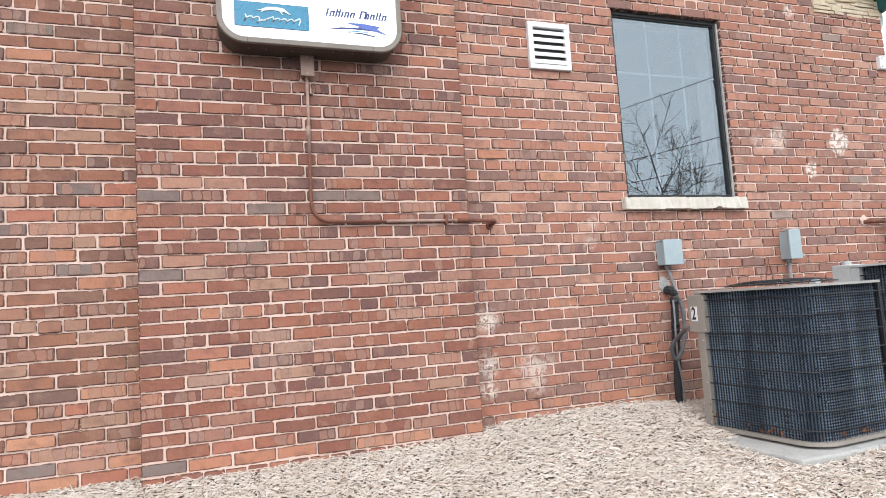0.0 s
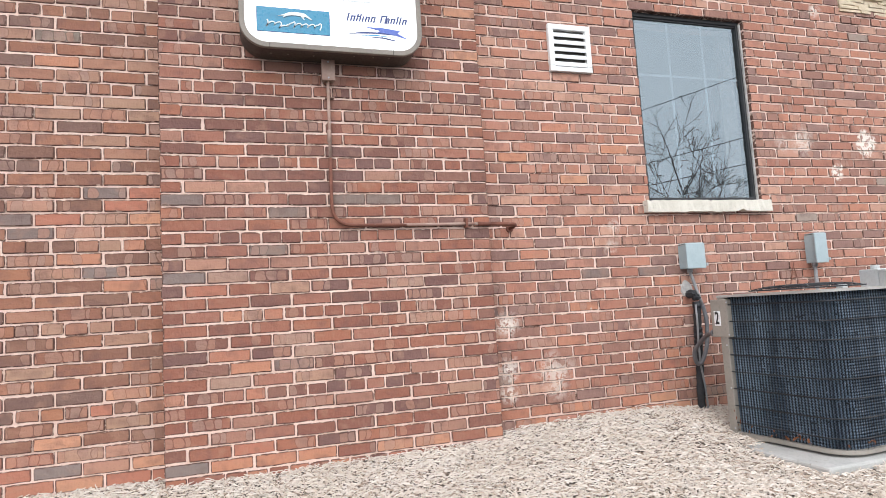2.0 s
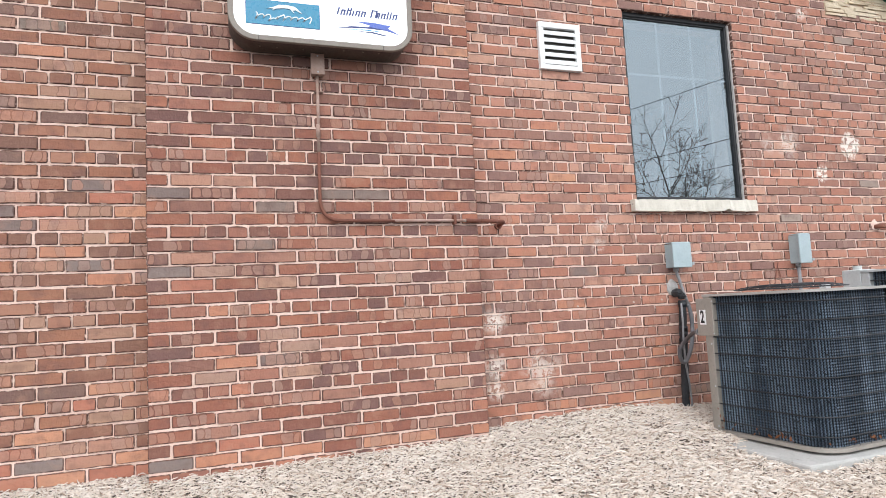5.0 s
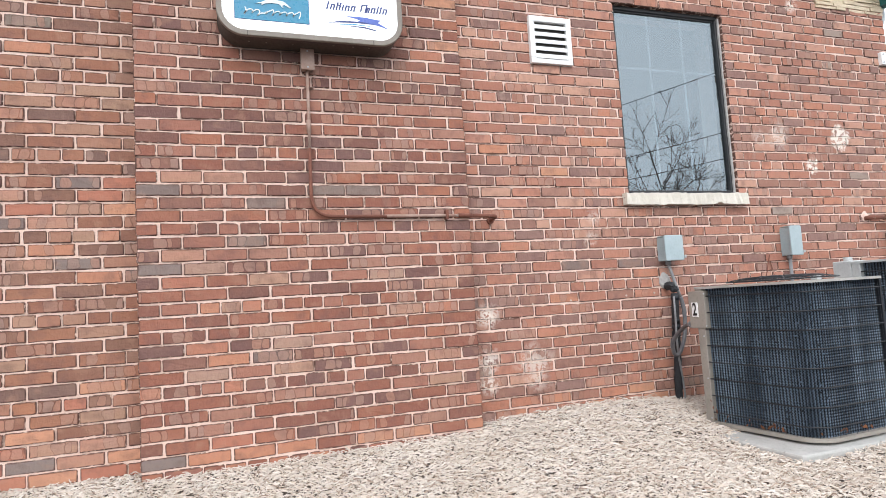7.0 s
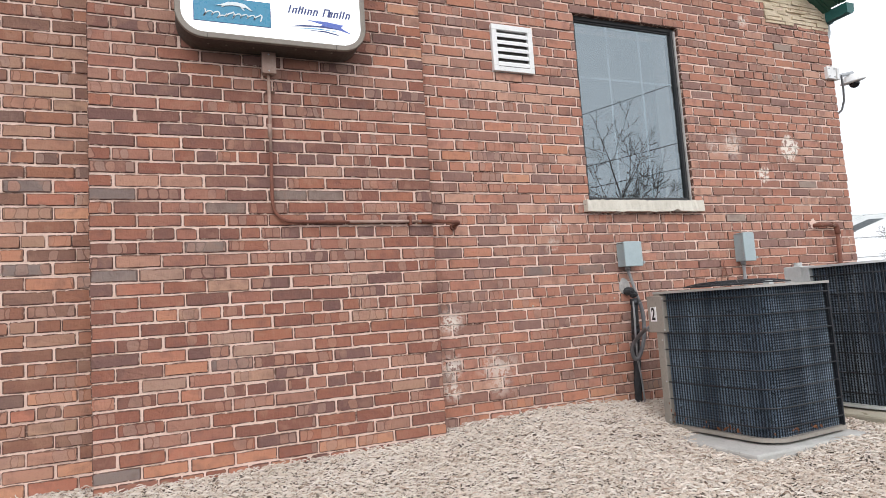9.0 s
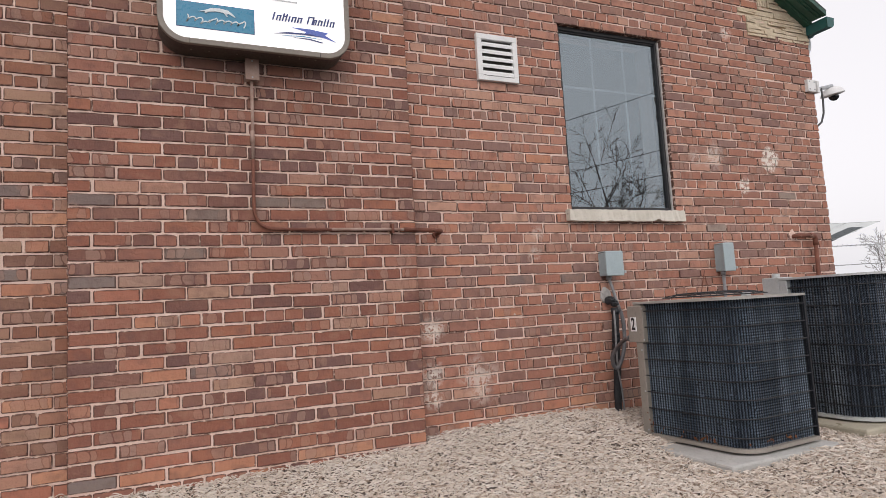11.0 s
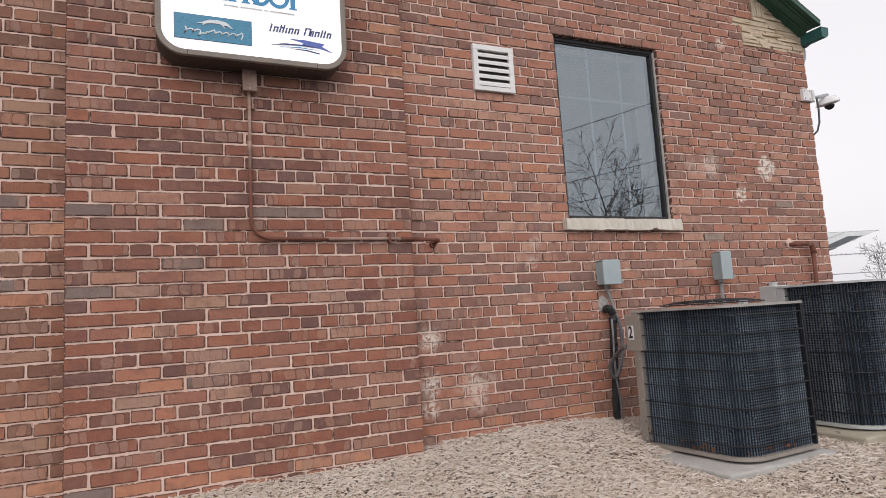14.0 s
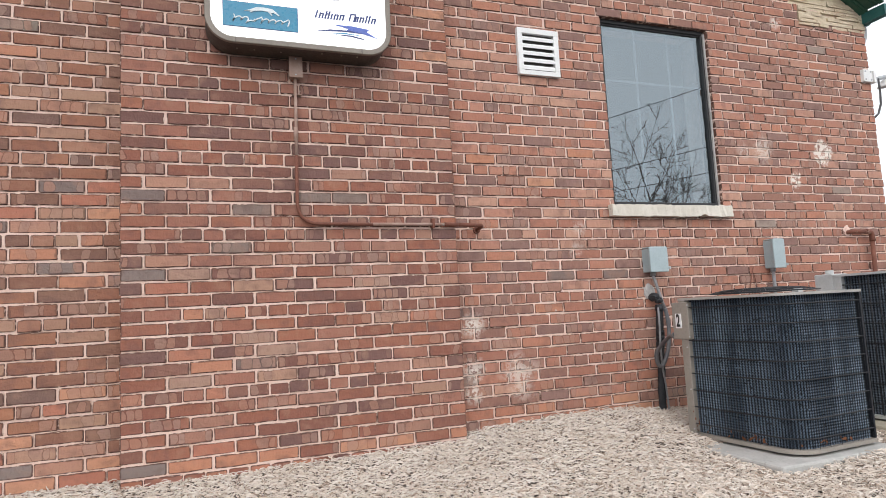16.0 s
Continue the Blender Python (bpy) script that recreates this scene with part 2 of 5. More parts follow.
GALV = grained("blue_grey_enamel", (0.36, 0.445, 0.47), (0.41, 0.495, 0.52), 8.0, 0.45, 0.0)
CONDUIT = grained("grey_conduit", (0.20, 0.20, 0.21), (0.27, 0.27, 0.275), 12.0, 0.5)
WHIP = grained("dark_grey_flexible_conduit", (0.10, 0.10, 0.11), (0.16, 0.16, 0.165), 12.0, 0.5)
RUST = grained("rusted_steel_pipe", (0.15, 0.055, 0.037), (0.22, 0.085, 0.055), 9.0, 0.8, 0.0, 0.002, ((0.36, 0.24, 0.19), 11.0, 0.6))
PALE_RUST = grained("faded_rusty_conduit", (0.44, 0.32, 0.27), (0.32, 0.19, 0.145), 7.0, 0.75, 0.0, 0.001, ((0.44, 0.34, 0.29), 16.0, 0.58))
SIGN_METAL = grained("weathered_sign_cabinet", (0.055, 0.044, 0.036), (0.085, 0.068, 0.055), 4.0, 0.55, 0.0, 0, ((0.10, 0.075, 0.06), 13.0, 0.66))
SIGN_RIM = grained("taupe_sign_retainer", (0.22, 0.19, 0.16), (0.27, 0.235, 0.20), 5.0, 0.5)
SIGN_WHITE = grained("white_sign_acrylic", (0.80, 0.82, 0.83), (0.83, 0.84, 0.85), 3.0, 0.25)
sb = SIGN_WHITE.node_tree.nodes["Principled BSDF"]
sb.inputs["Emission Color"].default_value, sb.inputs["Emission Strength"].default_value = (0.95, 0.98, 1.0, 1), 0.55   # lit from inside
SIGN_TEAL = grained("teal_blue_print", (0.045, 0.26, 0.42), (0.05, 0.28, 0.44), 3.0, 0.3)
SIGN_LIGHT = grained("pale_print", (0.72, 0.80, 0.82), (0.76, 0.83, 0.85), 3.0, 0.3)
SIGN_NAVY = grained("indigo_print", (0.045, 0.06, 0.20), (0.05, 0.07, 0.22), 3.0, 0.3)
SIGN_BLUE = grained("bright_blue_print", (0.10, 0.16, 0.52), (0.12, 0.18, 0.55), 3.0, 0.3)
SIGN_DEEP = grained("deep_teal_print", (0.018, 0.12, 0.20), (0.022, 0.14, 0.22), 3.0, 0.3)
SIGN_CYAN = grained("cyan_blue_print", (0.03, 0.28, 0.55), (0.04, 0.32, 0.60), 3.0, 0.3)
SIGN_GREY = grained("light_grey_print", (0.62, 0.64, 0.66), (0.66, 0.68, 0.70), 3.0, 0.3)
AC_PAINT = grained("taupe_enamel", (0.27, 0.245, 0.215), (0.32, 0.29, 0.255), 5.0, 0.5, 0, 0, ((0.17, 0.11, 0.075), 20.0, 0.68))
AC_LID = grained("pale_taupe_lid", (0.36, 0.345, 0.32), (0.43, 0.415, 0.39), 5.0, 0.5, 0, 0, ((0.2, 0.15, 0.1), 22.0, 0.68))
AC_GREY = grained("light_grey_enamel", (0.46, 0.48, 0.48), (0.54, 0.56, 0.56), 5.0, 0.45)
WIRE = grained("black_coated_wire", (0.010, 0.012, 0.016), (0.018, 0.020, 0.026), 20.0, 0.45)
FOAM = grained("black_pipe_insulation", (0.014, 0.015, 0.018), (0.03, 0.032, 0.036), 16.0, 0.75, 0, 0.004)
CAULK = grained("grey_mortar_patch", (0.38, 0.37, 0.36), (0.52, 0.50, 0.48), 18.0, 0.95, 0, 0.006)
SALMON_PLUG = grained("pale_plug", (0.50, 0.40, 0.33), (0.60, 0.50, 0.42), 30.0, 0.8)
CONCRETE = grained("pale_concrete_pad", (0.42, 0.42, 0.40), (0.52, 0.51, 0.49), 5.0, 0.9, 0, 0.003, ((0.30, 0.27, 0.23), 9.0, 0.62))
OLD_CONCRETE = grained("stained_concrete_pad", (0.40, 0.37, 0.29), (0.48, 0.44, 0.35), 5.0, 0.9, 0, 0.004, ((0.22, 0.19, 0.13), 8.0, 0.58))
GREEN = grained("dark_green_trim_paint", (0.016, 0.085, 0.058), (0.024, 0.11, 0.075), 5.0, 0.45)
GUTTER_GREEN = grained("teal_green_gutter_paint", (0.012, 0.10, 0.095), (0.02, 0.13, 0.12), 5.0, 0.4)
SHINGLE = grained("dark_roof_shingle", (0.05, 0.055, 0.05), (0.09, 0.09, 0.085), 6.0, 0.95, 0, 0.004)
PLASTER = grained("interior_plaster", (0.30, 0.30, 0.29), (0.36, 0.36, 0.35), 2.0, 0.9)
MUNTIN = grained("grey_muntin_bar", (0.56, 0.59, 0.62), (0.62, 0.65, 0.68), 5.0, 0.5)
DOME_BLACK = grained("smoked_dome", (0.012, 0.012, 0.014), (0.02, 0.02, 0.022), 5.0, 0.15)
BARK = grained("grey_brown_bark", (0.110, 0.105, 0.100), (0.165, 0.155, 0.145), 6.0, 0.95)
ASPHALT = grained("worn_asphalt", (0.045, 0.045, 0.046), (0.065, 0.064, 0.063), 3.0, 0.95, 0, 0.004)
STEEL = grained("galvanised_steel", (0.42, 0.44, 0.46), (0.52, 0.54, 0.55), 6.0, 0.45, 0.4)
PANEL_GLASS = grained("panel_backsheet", (0.52, 0.55, 0.55), (0.60, 0.63, 0.62), 2.0, 0.4)
PANEL_DARK = grained("dark_panel_cells", (0.10, 0.12, 0.13), (0.14, 0.16, 0.17), 2.0, 0.3)
DARK_CABLE = grained("dark_grey_cable", (0.06, 0.06, 0.065), (0.09, 0.09, 0.095), 9.0, 0.6)
DARK_TEXT = grained("black_numeral", (0.012, 0.012, 0.014), (0.016, 0.016, 0.018), 5.0, 0.5)
LEAF_DRY = grained("dry_leaf_brown", (0.16, 0.06, 0.03), (0.24, 0.10, 0.045), 20.0, 0.9)

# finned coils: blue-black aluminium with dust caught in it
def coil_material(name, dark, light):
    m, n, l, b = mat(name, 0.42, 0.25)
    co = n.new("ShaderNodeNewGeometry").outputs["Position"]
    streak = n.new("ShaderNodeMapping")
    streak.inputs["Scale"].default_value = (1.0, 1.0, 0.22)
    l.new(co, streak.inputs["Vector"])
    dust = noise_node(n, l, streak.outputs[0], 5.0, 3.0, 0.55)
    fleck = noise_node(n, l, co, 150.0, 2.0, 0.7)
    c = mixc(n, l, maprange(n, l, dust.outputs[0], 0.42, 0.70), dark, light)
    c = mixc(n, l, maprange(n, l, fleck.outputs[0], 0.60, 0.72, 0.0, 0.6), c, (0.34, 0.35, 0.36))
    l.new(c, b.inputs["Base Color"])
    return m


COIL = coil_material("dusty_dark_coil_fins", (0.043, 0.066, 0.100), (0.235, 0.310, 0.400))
# Lighter copy for the second unit: the light on it is painted in.
LIT_COIL = coil_material("lit_blue_grey_coil_fins", (0.120, 0.155, 0.205), (0.270, 0.320, 0.375))
# Shade between the fins, put into the colour of alternate coil strips.
COIL_GAP_SHADE = grained("coil_gap_shade", (0.009, 0.013, 0.020), (0.018, 0.025, 0.035), 7.0, 0.7)

# wood chips, each its own tone
CHIP, n, l, b = mat("weathered_wood_chip", 0.9)
geo = n.new("ShaderNodeNewGeometry")
tone = ramp_node(n, ((0.0, (0.66, 0.56, 0.475)), (0.16, (0.77, 0.69, 0.615)), (0.34, (0.46, 0.365, 0.29)), (0.42, (0.76, 0.695, 0.63)),
                     (0.60, (0.68, 0.595, 0.515)), (0.77, (0.30, 0.22, 0.165)), (0.82, (0.75, 0.68, 0.615)), (0.92, (0.82, 0.765, 0.70))), True)
l.new(geo.outputs["Random Per Island"], tone.inputs[0])
fib = noise_node(n, l, geo.outputs["Position"], 220.0, 3.0, 0.6)
region = noise_node(n, l, geo.outputs["Position"], 1.7, 3.0, 0.5)
c = mixc(n, l, maprange(n, l, fib.outputs[0], 0.45, 0.75, 0.0, 0.3), tone.outputs[0], (0.26, 0.20, 0.15))
c = mixc(n, l, maprange(n, l, region.outputs[0], 0.42, 0.68, 0.0, 0.30), c, (0.52, 0.43, 0.35))
l.new(c, b.inputs["Base Color"])
# Bed under the chips, coloured dark to paint the shadow in their gaps.
MULCH = grained("shaded_mulch_bed", (0.080, 0.062, 0.050), (0.15, 0.120, 0.098), 14.0, 0.95, 0, 0.01)

# window glass: part mirror, part clear and tinted
GLASS = bpy.data.materials.new("reflective_window_glass")
GLASS.use_nodes = True
n, l = GLASS.node_tree.nodes, GLASS.node_tree.links
n.remove(n["Principled BSDF"])
gl, tr, mx = n.new("ShaderNodeBsdfGlossy"), n.new("ShaderNodeBsdfTransparent"), n.new("ShaderNodeMixShader")
gl.inputs["Color"].default_value, gl.inputs["Roughness"].default_value = (0.84, 0.95, 1.0, 1), 0.0
tr.inputs["Color"].default_value = (0.55, 0.58, 0.6, 1)
mx.inputs[0].default_value = 0.235
l.new(tr.outputs[0], mx.inputs[1])
l.new(gl.outputs[0], mx.inputs[2])
l.new(mx.outputs[0], n["Material Output"].inputs["Surface"])


# ---- mesh helpers ----
def link(name, bm, material, parent=None, label=""):
    me = bpy.data.meshes.new(name)
    bm.to_mesh(me)
    bm.free()
    me.materials.append(material)
    ob = new(name, me)
    if parent:
        ob.parent = parent
        ob.matrix_parent_inverse = parent.matrix_basis.inverted()
    return tagged(ob, label)


def part(name, bm, material, parent, label=""):
    return link(name, bm, material, parent, label)


def thing(name, at, label, category, group="", kind=""):
    ob = new(name)
    ob.matrix_basis = Matrix.Translation(at)
    return tagged(ob, label, category, group, kind)


def box(bm, x0, x1, y0, y1, z0, z1, bevel=0.0):
    vs = bmesh.ops.create_cube(bm, size=1.0)["verts"]
    for v in vs:
        v.co = Vector(((x0 + x1) / 2 + v.co.x * (x1 - x0), (y0 + y1) / 2 + v.co.y * (y1 - y0), (z0 + z1) / 2 + v.co.z * (z1 - z0)))
    if bevel:
        es = list({e for v in vs for e in v.link_edges})
        bmesh.ops.bevel(bm, geom=es, offset=bevel, segments=2, affect="EDGES", profile=0.5)
    return bm


def boxed(*args, bevel=0.0):
    return box(bmesh.new(), *args, bevel=bevel)


def prism(bm, pts, axis, a, b):
    """A polygon of 2D points pushed out along x, y or z from a to b."""
    def at(p, d):
        return {"x": (d, p[0], p[1]), "y": (p[0], d, p[1]), "z": (p[0], p[1], d)}[axis]
    lo, hi = [bm.verts.new(at(p, a)) for p in pts], [bm.verts.new(at(p, b)) for p in pts]
    bm.faces.new(lo)
    bm.faces.new(hi[::-1])
    k = len(pts)
    for i in range(k):
        bm.faces.new((lo[i], hi[i], hi[(i + 1) % k], lo[(i + 1) % k]))
    bmesh.ops.recalc_face_normals(bm, faces=bm.faces[:])
    return bm


def tube(bm, pts, radii, sides=8, caps=True, smooth=True):
    """A round bar through the points."""
    pts = [Vector(p) for p in pts]
    if not hasattr(radii, "__len__"):
        radii = [radii] * len(pts)
    rings, up = [], None
    for i, p in enumerate(pts):
        d = (pts[min(i + 1, len(pts) - 1)] - pts[max(i - 1, 0)]).normalized()
        if up is None:
            up = d.orthogonal().normalized()
        up = (up - d * up.dot(d)).normalized()
        side = d.cross(up)
        rings.append([bm.verts.new(p + (up * math.cos(a) + side * math.sin(a)) * radii[i]) for a in (2 * math.pi * k / sides for k in range(sides))])
    for a, b in zip(rings, rings[1:]):
        for k in range(sides):
            f = bm.faces.new((a[k], a[(k + 1) % sides], b[(k + 1) % sides], b[k]))
            f.smooth = smooth
    if caps:
        bm.faces.new(rings[0][::-1])
        bm.faces.new(rings[-1])
    return bm


def bend(a, corner, c, r, steps=8):
    """Points of a line a-corner-c whose corner is rounded."""
    a, corner, c = Vector(a), Vector(corner), Vector(c)
    p, q = corner + (a - corner).normalized() * r, corner + (c - corner).normalized() * r
    return [a] + [(1 - t) ** 2 * p + 2 * t * (1 - t) * corner + t * t * q for t in (k / steps for k in range(steps + 1))] + [c]


def disc(bm, centre, r, depth, axis="z", sides=20):
    rot = {"z": Matrix(), "y": Matrix.Rotation(math.pi / 2, 4, "X"), "x": Matrix.Rotation(math.pi / 2, 4, "Y")}[axis]
    bmesh.ops.create_cone(bm, cap_ends=True, segments=sides, radius1=r, radius2=r, depth=depth, matrix=Matrix.Translation(centre) @ rot)
    return bm


def rounded(x0, x1, z0, z1, r, steps=8):
    out = []
    for cx, cz, a0 in ((x1 - r, z1 - r, 0), (x0 + r, z1 - r, 90), (x0 + r, z0 + r, 180), (x1 - r, z0 + r, 270)):
        for k in range(steps + 1):
            a = radians(a0 + 90 * k / steps)
            out.append((cx + r * math.cos(a), cz + r * math.sin(a)))
    return out


# ---- plan of the brickwork ----
COURSE, UNIT = 0.07, 0.218          # height of a course, length of a stretcher with its joint
Z0 = 0.389                          # bottom of header course 0; every sixth course is headers
PIL_COURSE, PIL_Z0 = 0.0691, 0.390   # the pilaster is laid a little closer
WEST_Z0 = 0.368
FACE_P, FACE_W = 0.0, 0.12          # faces of the pilaster and of the wall behind it
PIL_W = 1.830
END = 5.820                         # the building's corner
WEST = -3.9
WIN = (3.080, 4.042, 1.440, 2.846)  # the window's opening: x, x, z, z
RAKE_X, RAKE_Z, SLOPE = 5.80, 3.242, 0.52
PEAK_X = (WEST + END) / 2


def rake(x):
    return RAKE_Z + SLOPE * (RAKE_X - x if x > PEAK_X else x - (WEST + 0.015))


def ground_z(x, y):
    px = (-3.0, -0.4, 0.2, 0.9, 1.85, 2.4, 2.9, 3.3, 3.7, 4.5, 7.0)
    pz = (0.0, 0.0, 0.004, 0.012, 0.028, 0.062, 0.062, 0.032, 0.003, -0.008, -0.015)
    fall = float(np.interp(x, (2.2, 2.75, 3.1, 3.6, 4.2), (0.11, 0.158, 0.148, 0.06, 0.045)))
    yy = min(y, 0.15)
    h = float(np.interp(x, px, pz)) + fall * max(yy, -0.8) + 0.03 * min(yy + 0.8, 0.0)
    low = -0.42
    f = min(max((-2.3 - y) / 0.9, 0.0), 1.0) if y < 0 else 0.0
    for edge, d in ((x - 7.0, 1.5), (-3.5 - x, 1.5), (y - 14.0, 3.0)):
        f = max(f, min(max(edge / d, 0.0), 1.0))
    f = f * f * (3 - 2 * f)
    return h * (1 - f) + low * f


# ---- ground ----
def build_ground():
    near_x, near_y = np.arange(-3.5, 8.6, 0.1), np.arange(-3.4, 0.6, 0.1)
    xs = np.concatenate(([-3000, -600, -120, -40, -15, -6], near_x, [12, 25, 60, 200, 800, 3000]))
    ys = np.concatenate(([-3000, -600, -150, -50, -20, -8, -4.5], near_y, [3, 8, 14, 18, 40, 120, 600, 3000]))
    verts, faces, mats = [], [], []
    for y in ys:
        for x in xs:
            verts.append((x, y, ground_z(x, y) + 0.008 * noise.noise((x * 3, y * 3, 0))))
    w = len(xs)
    for j in range(len(ys) - 1):
        for i in range(w - 1):
            faces.append((j * w + i, j * w + i + 1, (j + 1) * w + i + 1, (j + 1) * w + i))
            mats.append(0 if -3.5 < xs[i] < 7.2 and -2.6 < ys[j] < 0.5 else 1)
    me = bpy.data.meshes.new("ground")
    me.from_pydata(verts, [], faces)
    me.materials.append(MULCH)
    me.materials.append(ASPHALT)
    me.polygons.foreach_set("material_index", mats)
    me.polygons.foreach_set("use_smooth", [True] * len(mats))
    tagged(new("ground", me), "mulch bed sloping down to worn dark asphalt", "ground", kind="structure")


PAD_TOPS = (-0.034, 0.0)
PADS = ((2.965, 3.805, -1.170, -0.26), (4.045, 5.25, -1.150, -0.22))


def build_chips():
    rng = np.random.default_rng(4)
    want = 205000
    x, y = rng.uniform(-3.3, 5.95, want), rng.uniform(-2.3, 0.115, want)
    keep = ((y > -0.55 - 0.58 * (x + 0.4)) & (x > -1.0)) | (rng.random(want) < 0.34)
    for (a, b, c, d), top in zip(PADS, PAD_TOPS):
        over = np.array([ground_z(p, q) + 0.012 < top for p, q in zip(x, y)])
        keep &= ~((x > a + 0.035) & (x < b - 0.012) & (y > c + 0.012) & (y < d - 0.012) & over)
    keep &= ~((x > -0.0) & (x < PIL_W) & (y > -0.008))
    x, y = x[keep], y[keep]
    k = len(x)
    length = rng.gamma(4.0, 0.0076, k).clip(0.012, 0.090)
    width, thick = rng.gamma(6.0, 0.00066, k).clip(0.0025, 0.0075), rng.uniform(0.0030, 0.0060, k)
    yaw, tilt, bow = rng.uniform(0, 2 * np.pi, k), rng.normal(0, 0.28, k), rng.normal(0, 1.3, k)
    arch = rng.normal(0.12, 0.42, k)
    base = np.array([ground_z(a, b) for a, b in zip(x, y)]) + -0.003 + rng.uniform(0, 0.021, k)
    verts = np.empty((k, 4, 3, 3))
    for s, (e, wid) in enumerate(((-0.5, 0.55), (-0.17, 1.0), (0.17, 0.95), (0.5, 0.5))):
        # each shred curls along an arc
        along, off = e * length * (1 - 0.25 * np.abs(bow) * abs(e)), bow * length * (0.25 - e * e) * 0.8
        turn = yaw - 1.6 * bow * e
        cx, cy = x + np.cos(yaw) * along - np.sin(yaw) * off, y + np.sin(yaw) * along + np.cos(yaw) * off
        cz = base + np.sin(tilt) * along + arch * length * (0.25 - e * e)
        for q, (side, up) in enumerate(((-0.5, 0), (0.5, 0), (0.12, 1))):
            verts[:, s, q, 0] = cx - np.sin(turn) * side * width * wid
            verts[:, s, q, 1] = cy + np.cos(turn) * side * width * wid
            verts[:, s, q, 2] = cz + up * thick * wid
    pattern = [(3 * s + a, 3 * s + b, 3 * s + 3 + b, 3 * s + 3 + a) for s in range(3) for a, b in ((1, 2), (2, 0))]
    faces = (np.arange(k)[:, None, None] * 12 + np.array(pattern)[None]).reshape(-1, 4)
    me = bpy.data.meshes.new("wood_chips")
    me.from_pydata(verts.reshape(-1, 3).tolist(), [], faces.tolist())
    me.materials.append(CHIP)
    tagged(new("wood_chips", me), "pale weathered shredded wood chips over the bed", "mulch", kind="stuff")


# ---- building shell ----
def build_shell():
    T = 0.30
    setb = 0.0055
    # wall behind the pilaster, to the corner: mortar core with the window's opening through it
    bm = bmesh.new()
    y0, y1 = FACE_W + setb, FACE_W + T
    xe = END - setb
    x0, x1, z0, z1 = WIN
    g = 0.007
    box(bm, PIL_W, x0 - g, y0, y1, -0.5, RAKE_Z)
    box(bm, x1 + g, xe, y0, y1, -0.5, RAKE_Z)
    box(bm, x0 - g, x1 + g, y0, y1, -0.5, z0)
    box(bm, x0 - g, x1 + g, y0, y1, z1 + g, RAKE_Z)
    prism(bm, [(PEAK_X, RAKE_Z), (xe, RAKE_Z), (PEAK_X, rake(PEAK_X))], "y", y0, y1)
    east = tagged(link("wall_front_east", bm, MORTAR), "red brick wall with pale mortar and lime stains", "wall", kind="structure")
    bm = bmesh.new()
    box(bm, WEST, 0.0, y0, y1, -0.5, RAKE_Z)
    prism(bm, [(WEST, RAKE_Z), (PEAK_X, RAKE_Z), (PEAK_X, rake(PEAK_X))], "y", y0, y1)
    west = tagged(link("wall_front_west", bm, MORTAR), "recessed red brick wall beside the pilaster", "wall", kind="structure")
    pil = tagged(link("pilaster", boxed(setb, PIL_W - setb, FACE_P + setb, FACE_W + T - 0.004, -0.5, RAKE_Z), MORTAR),
                 "broad shallow red brick pilaster on the wall", "pilaster", kind="structure")
    for name, args in (("wall_east", (END - T, END - setb, FACE_W + T, 9.0, -0.5, RAKE_Z)),
                       ("wall_west", (WEST, WEST + T, FACE_W + T, 9.0, -0.5, RAKE_Z)),
                       ("wall_back", (WEST, END, 9.0, 9.3, -0.5, RAKE_Z))):
        tagged(link(name, boxed(*args), BRICK_ROWS), "plain red brick outer wall", "wall", kind="structure")
    tagged(link("floor", boxed(WEST + T, END - T, FACE_W + T, 9.0, 0.0, 0.1), PLASTER), "grey interior floor", "floor", kind="structure")
    tagged(link("ceiling", boxed(WEST + T, END - T, FACE_W + T, 9.0, RAKE_Z - 0.1, RAKE_Z), PLASTER), "pale plaster ceiling", "ceiling", kind="structure")
    bm = bmesh.new()
    prism(bm, [(WEST, RAKE_Z), (END, RAKE_Z), (PEAK_X, rake(PEAK_X))], "y", 9.0, 9.3)
    tagged(link("gable_back", bm, BRICK_ROWS), "plain brick back gable", "wall", kind="structure")
    return east, west, pil


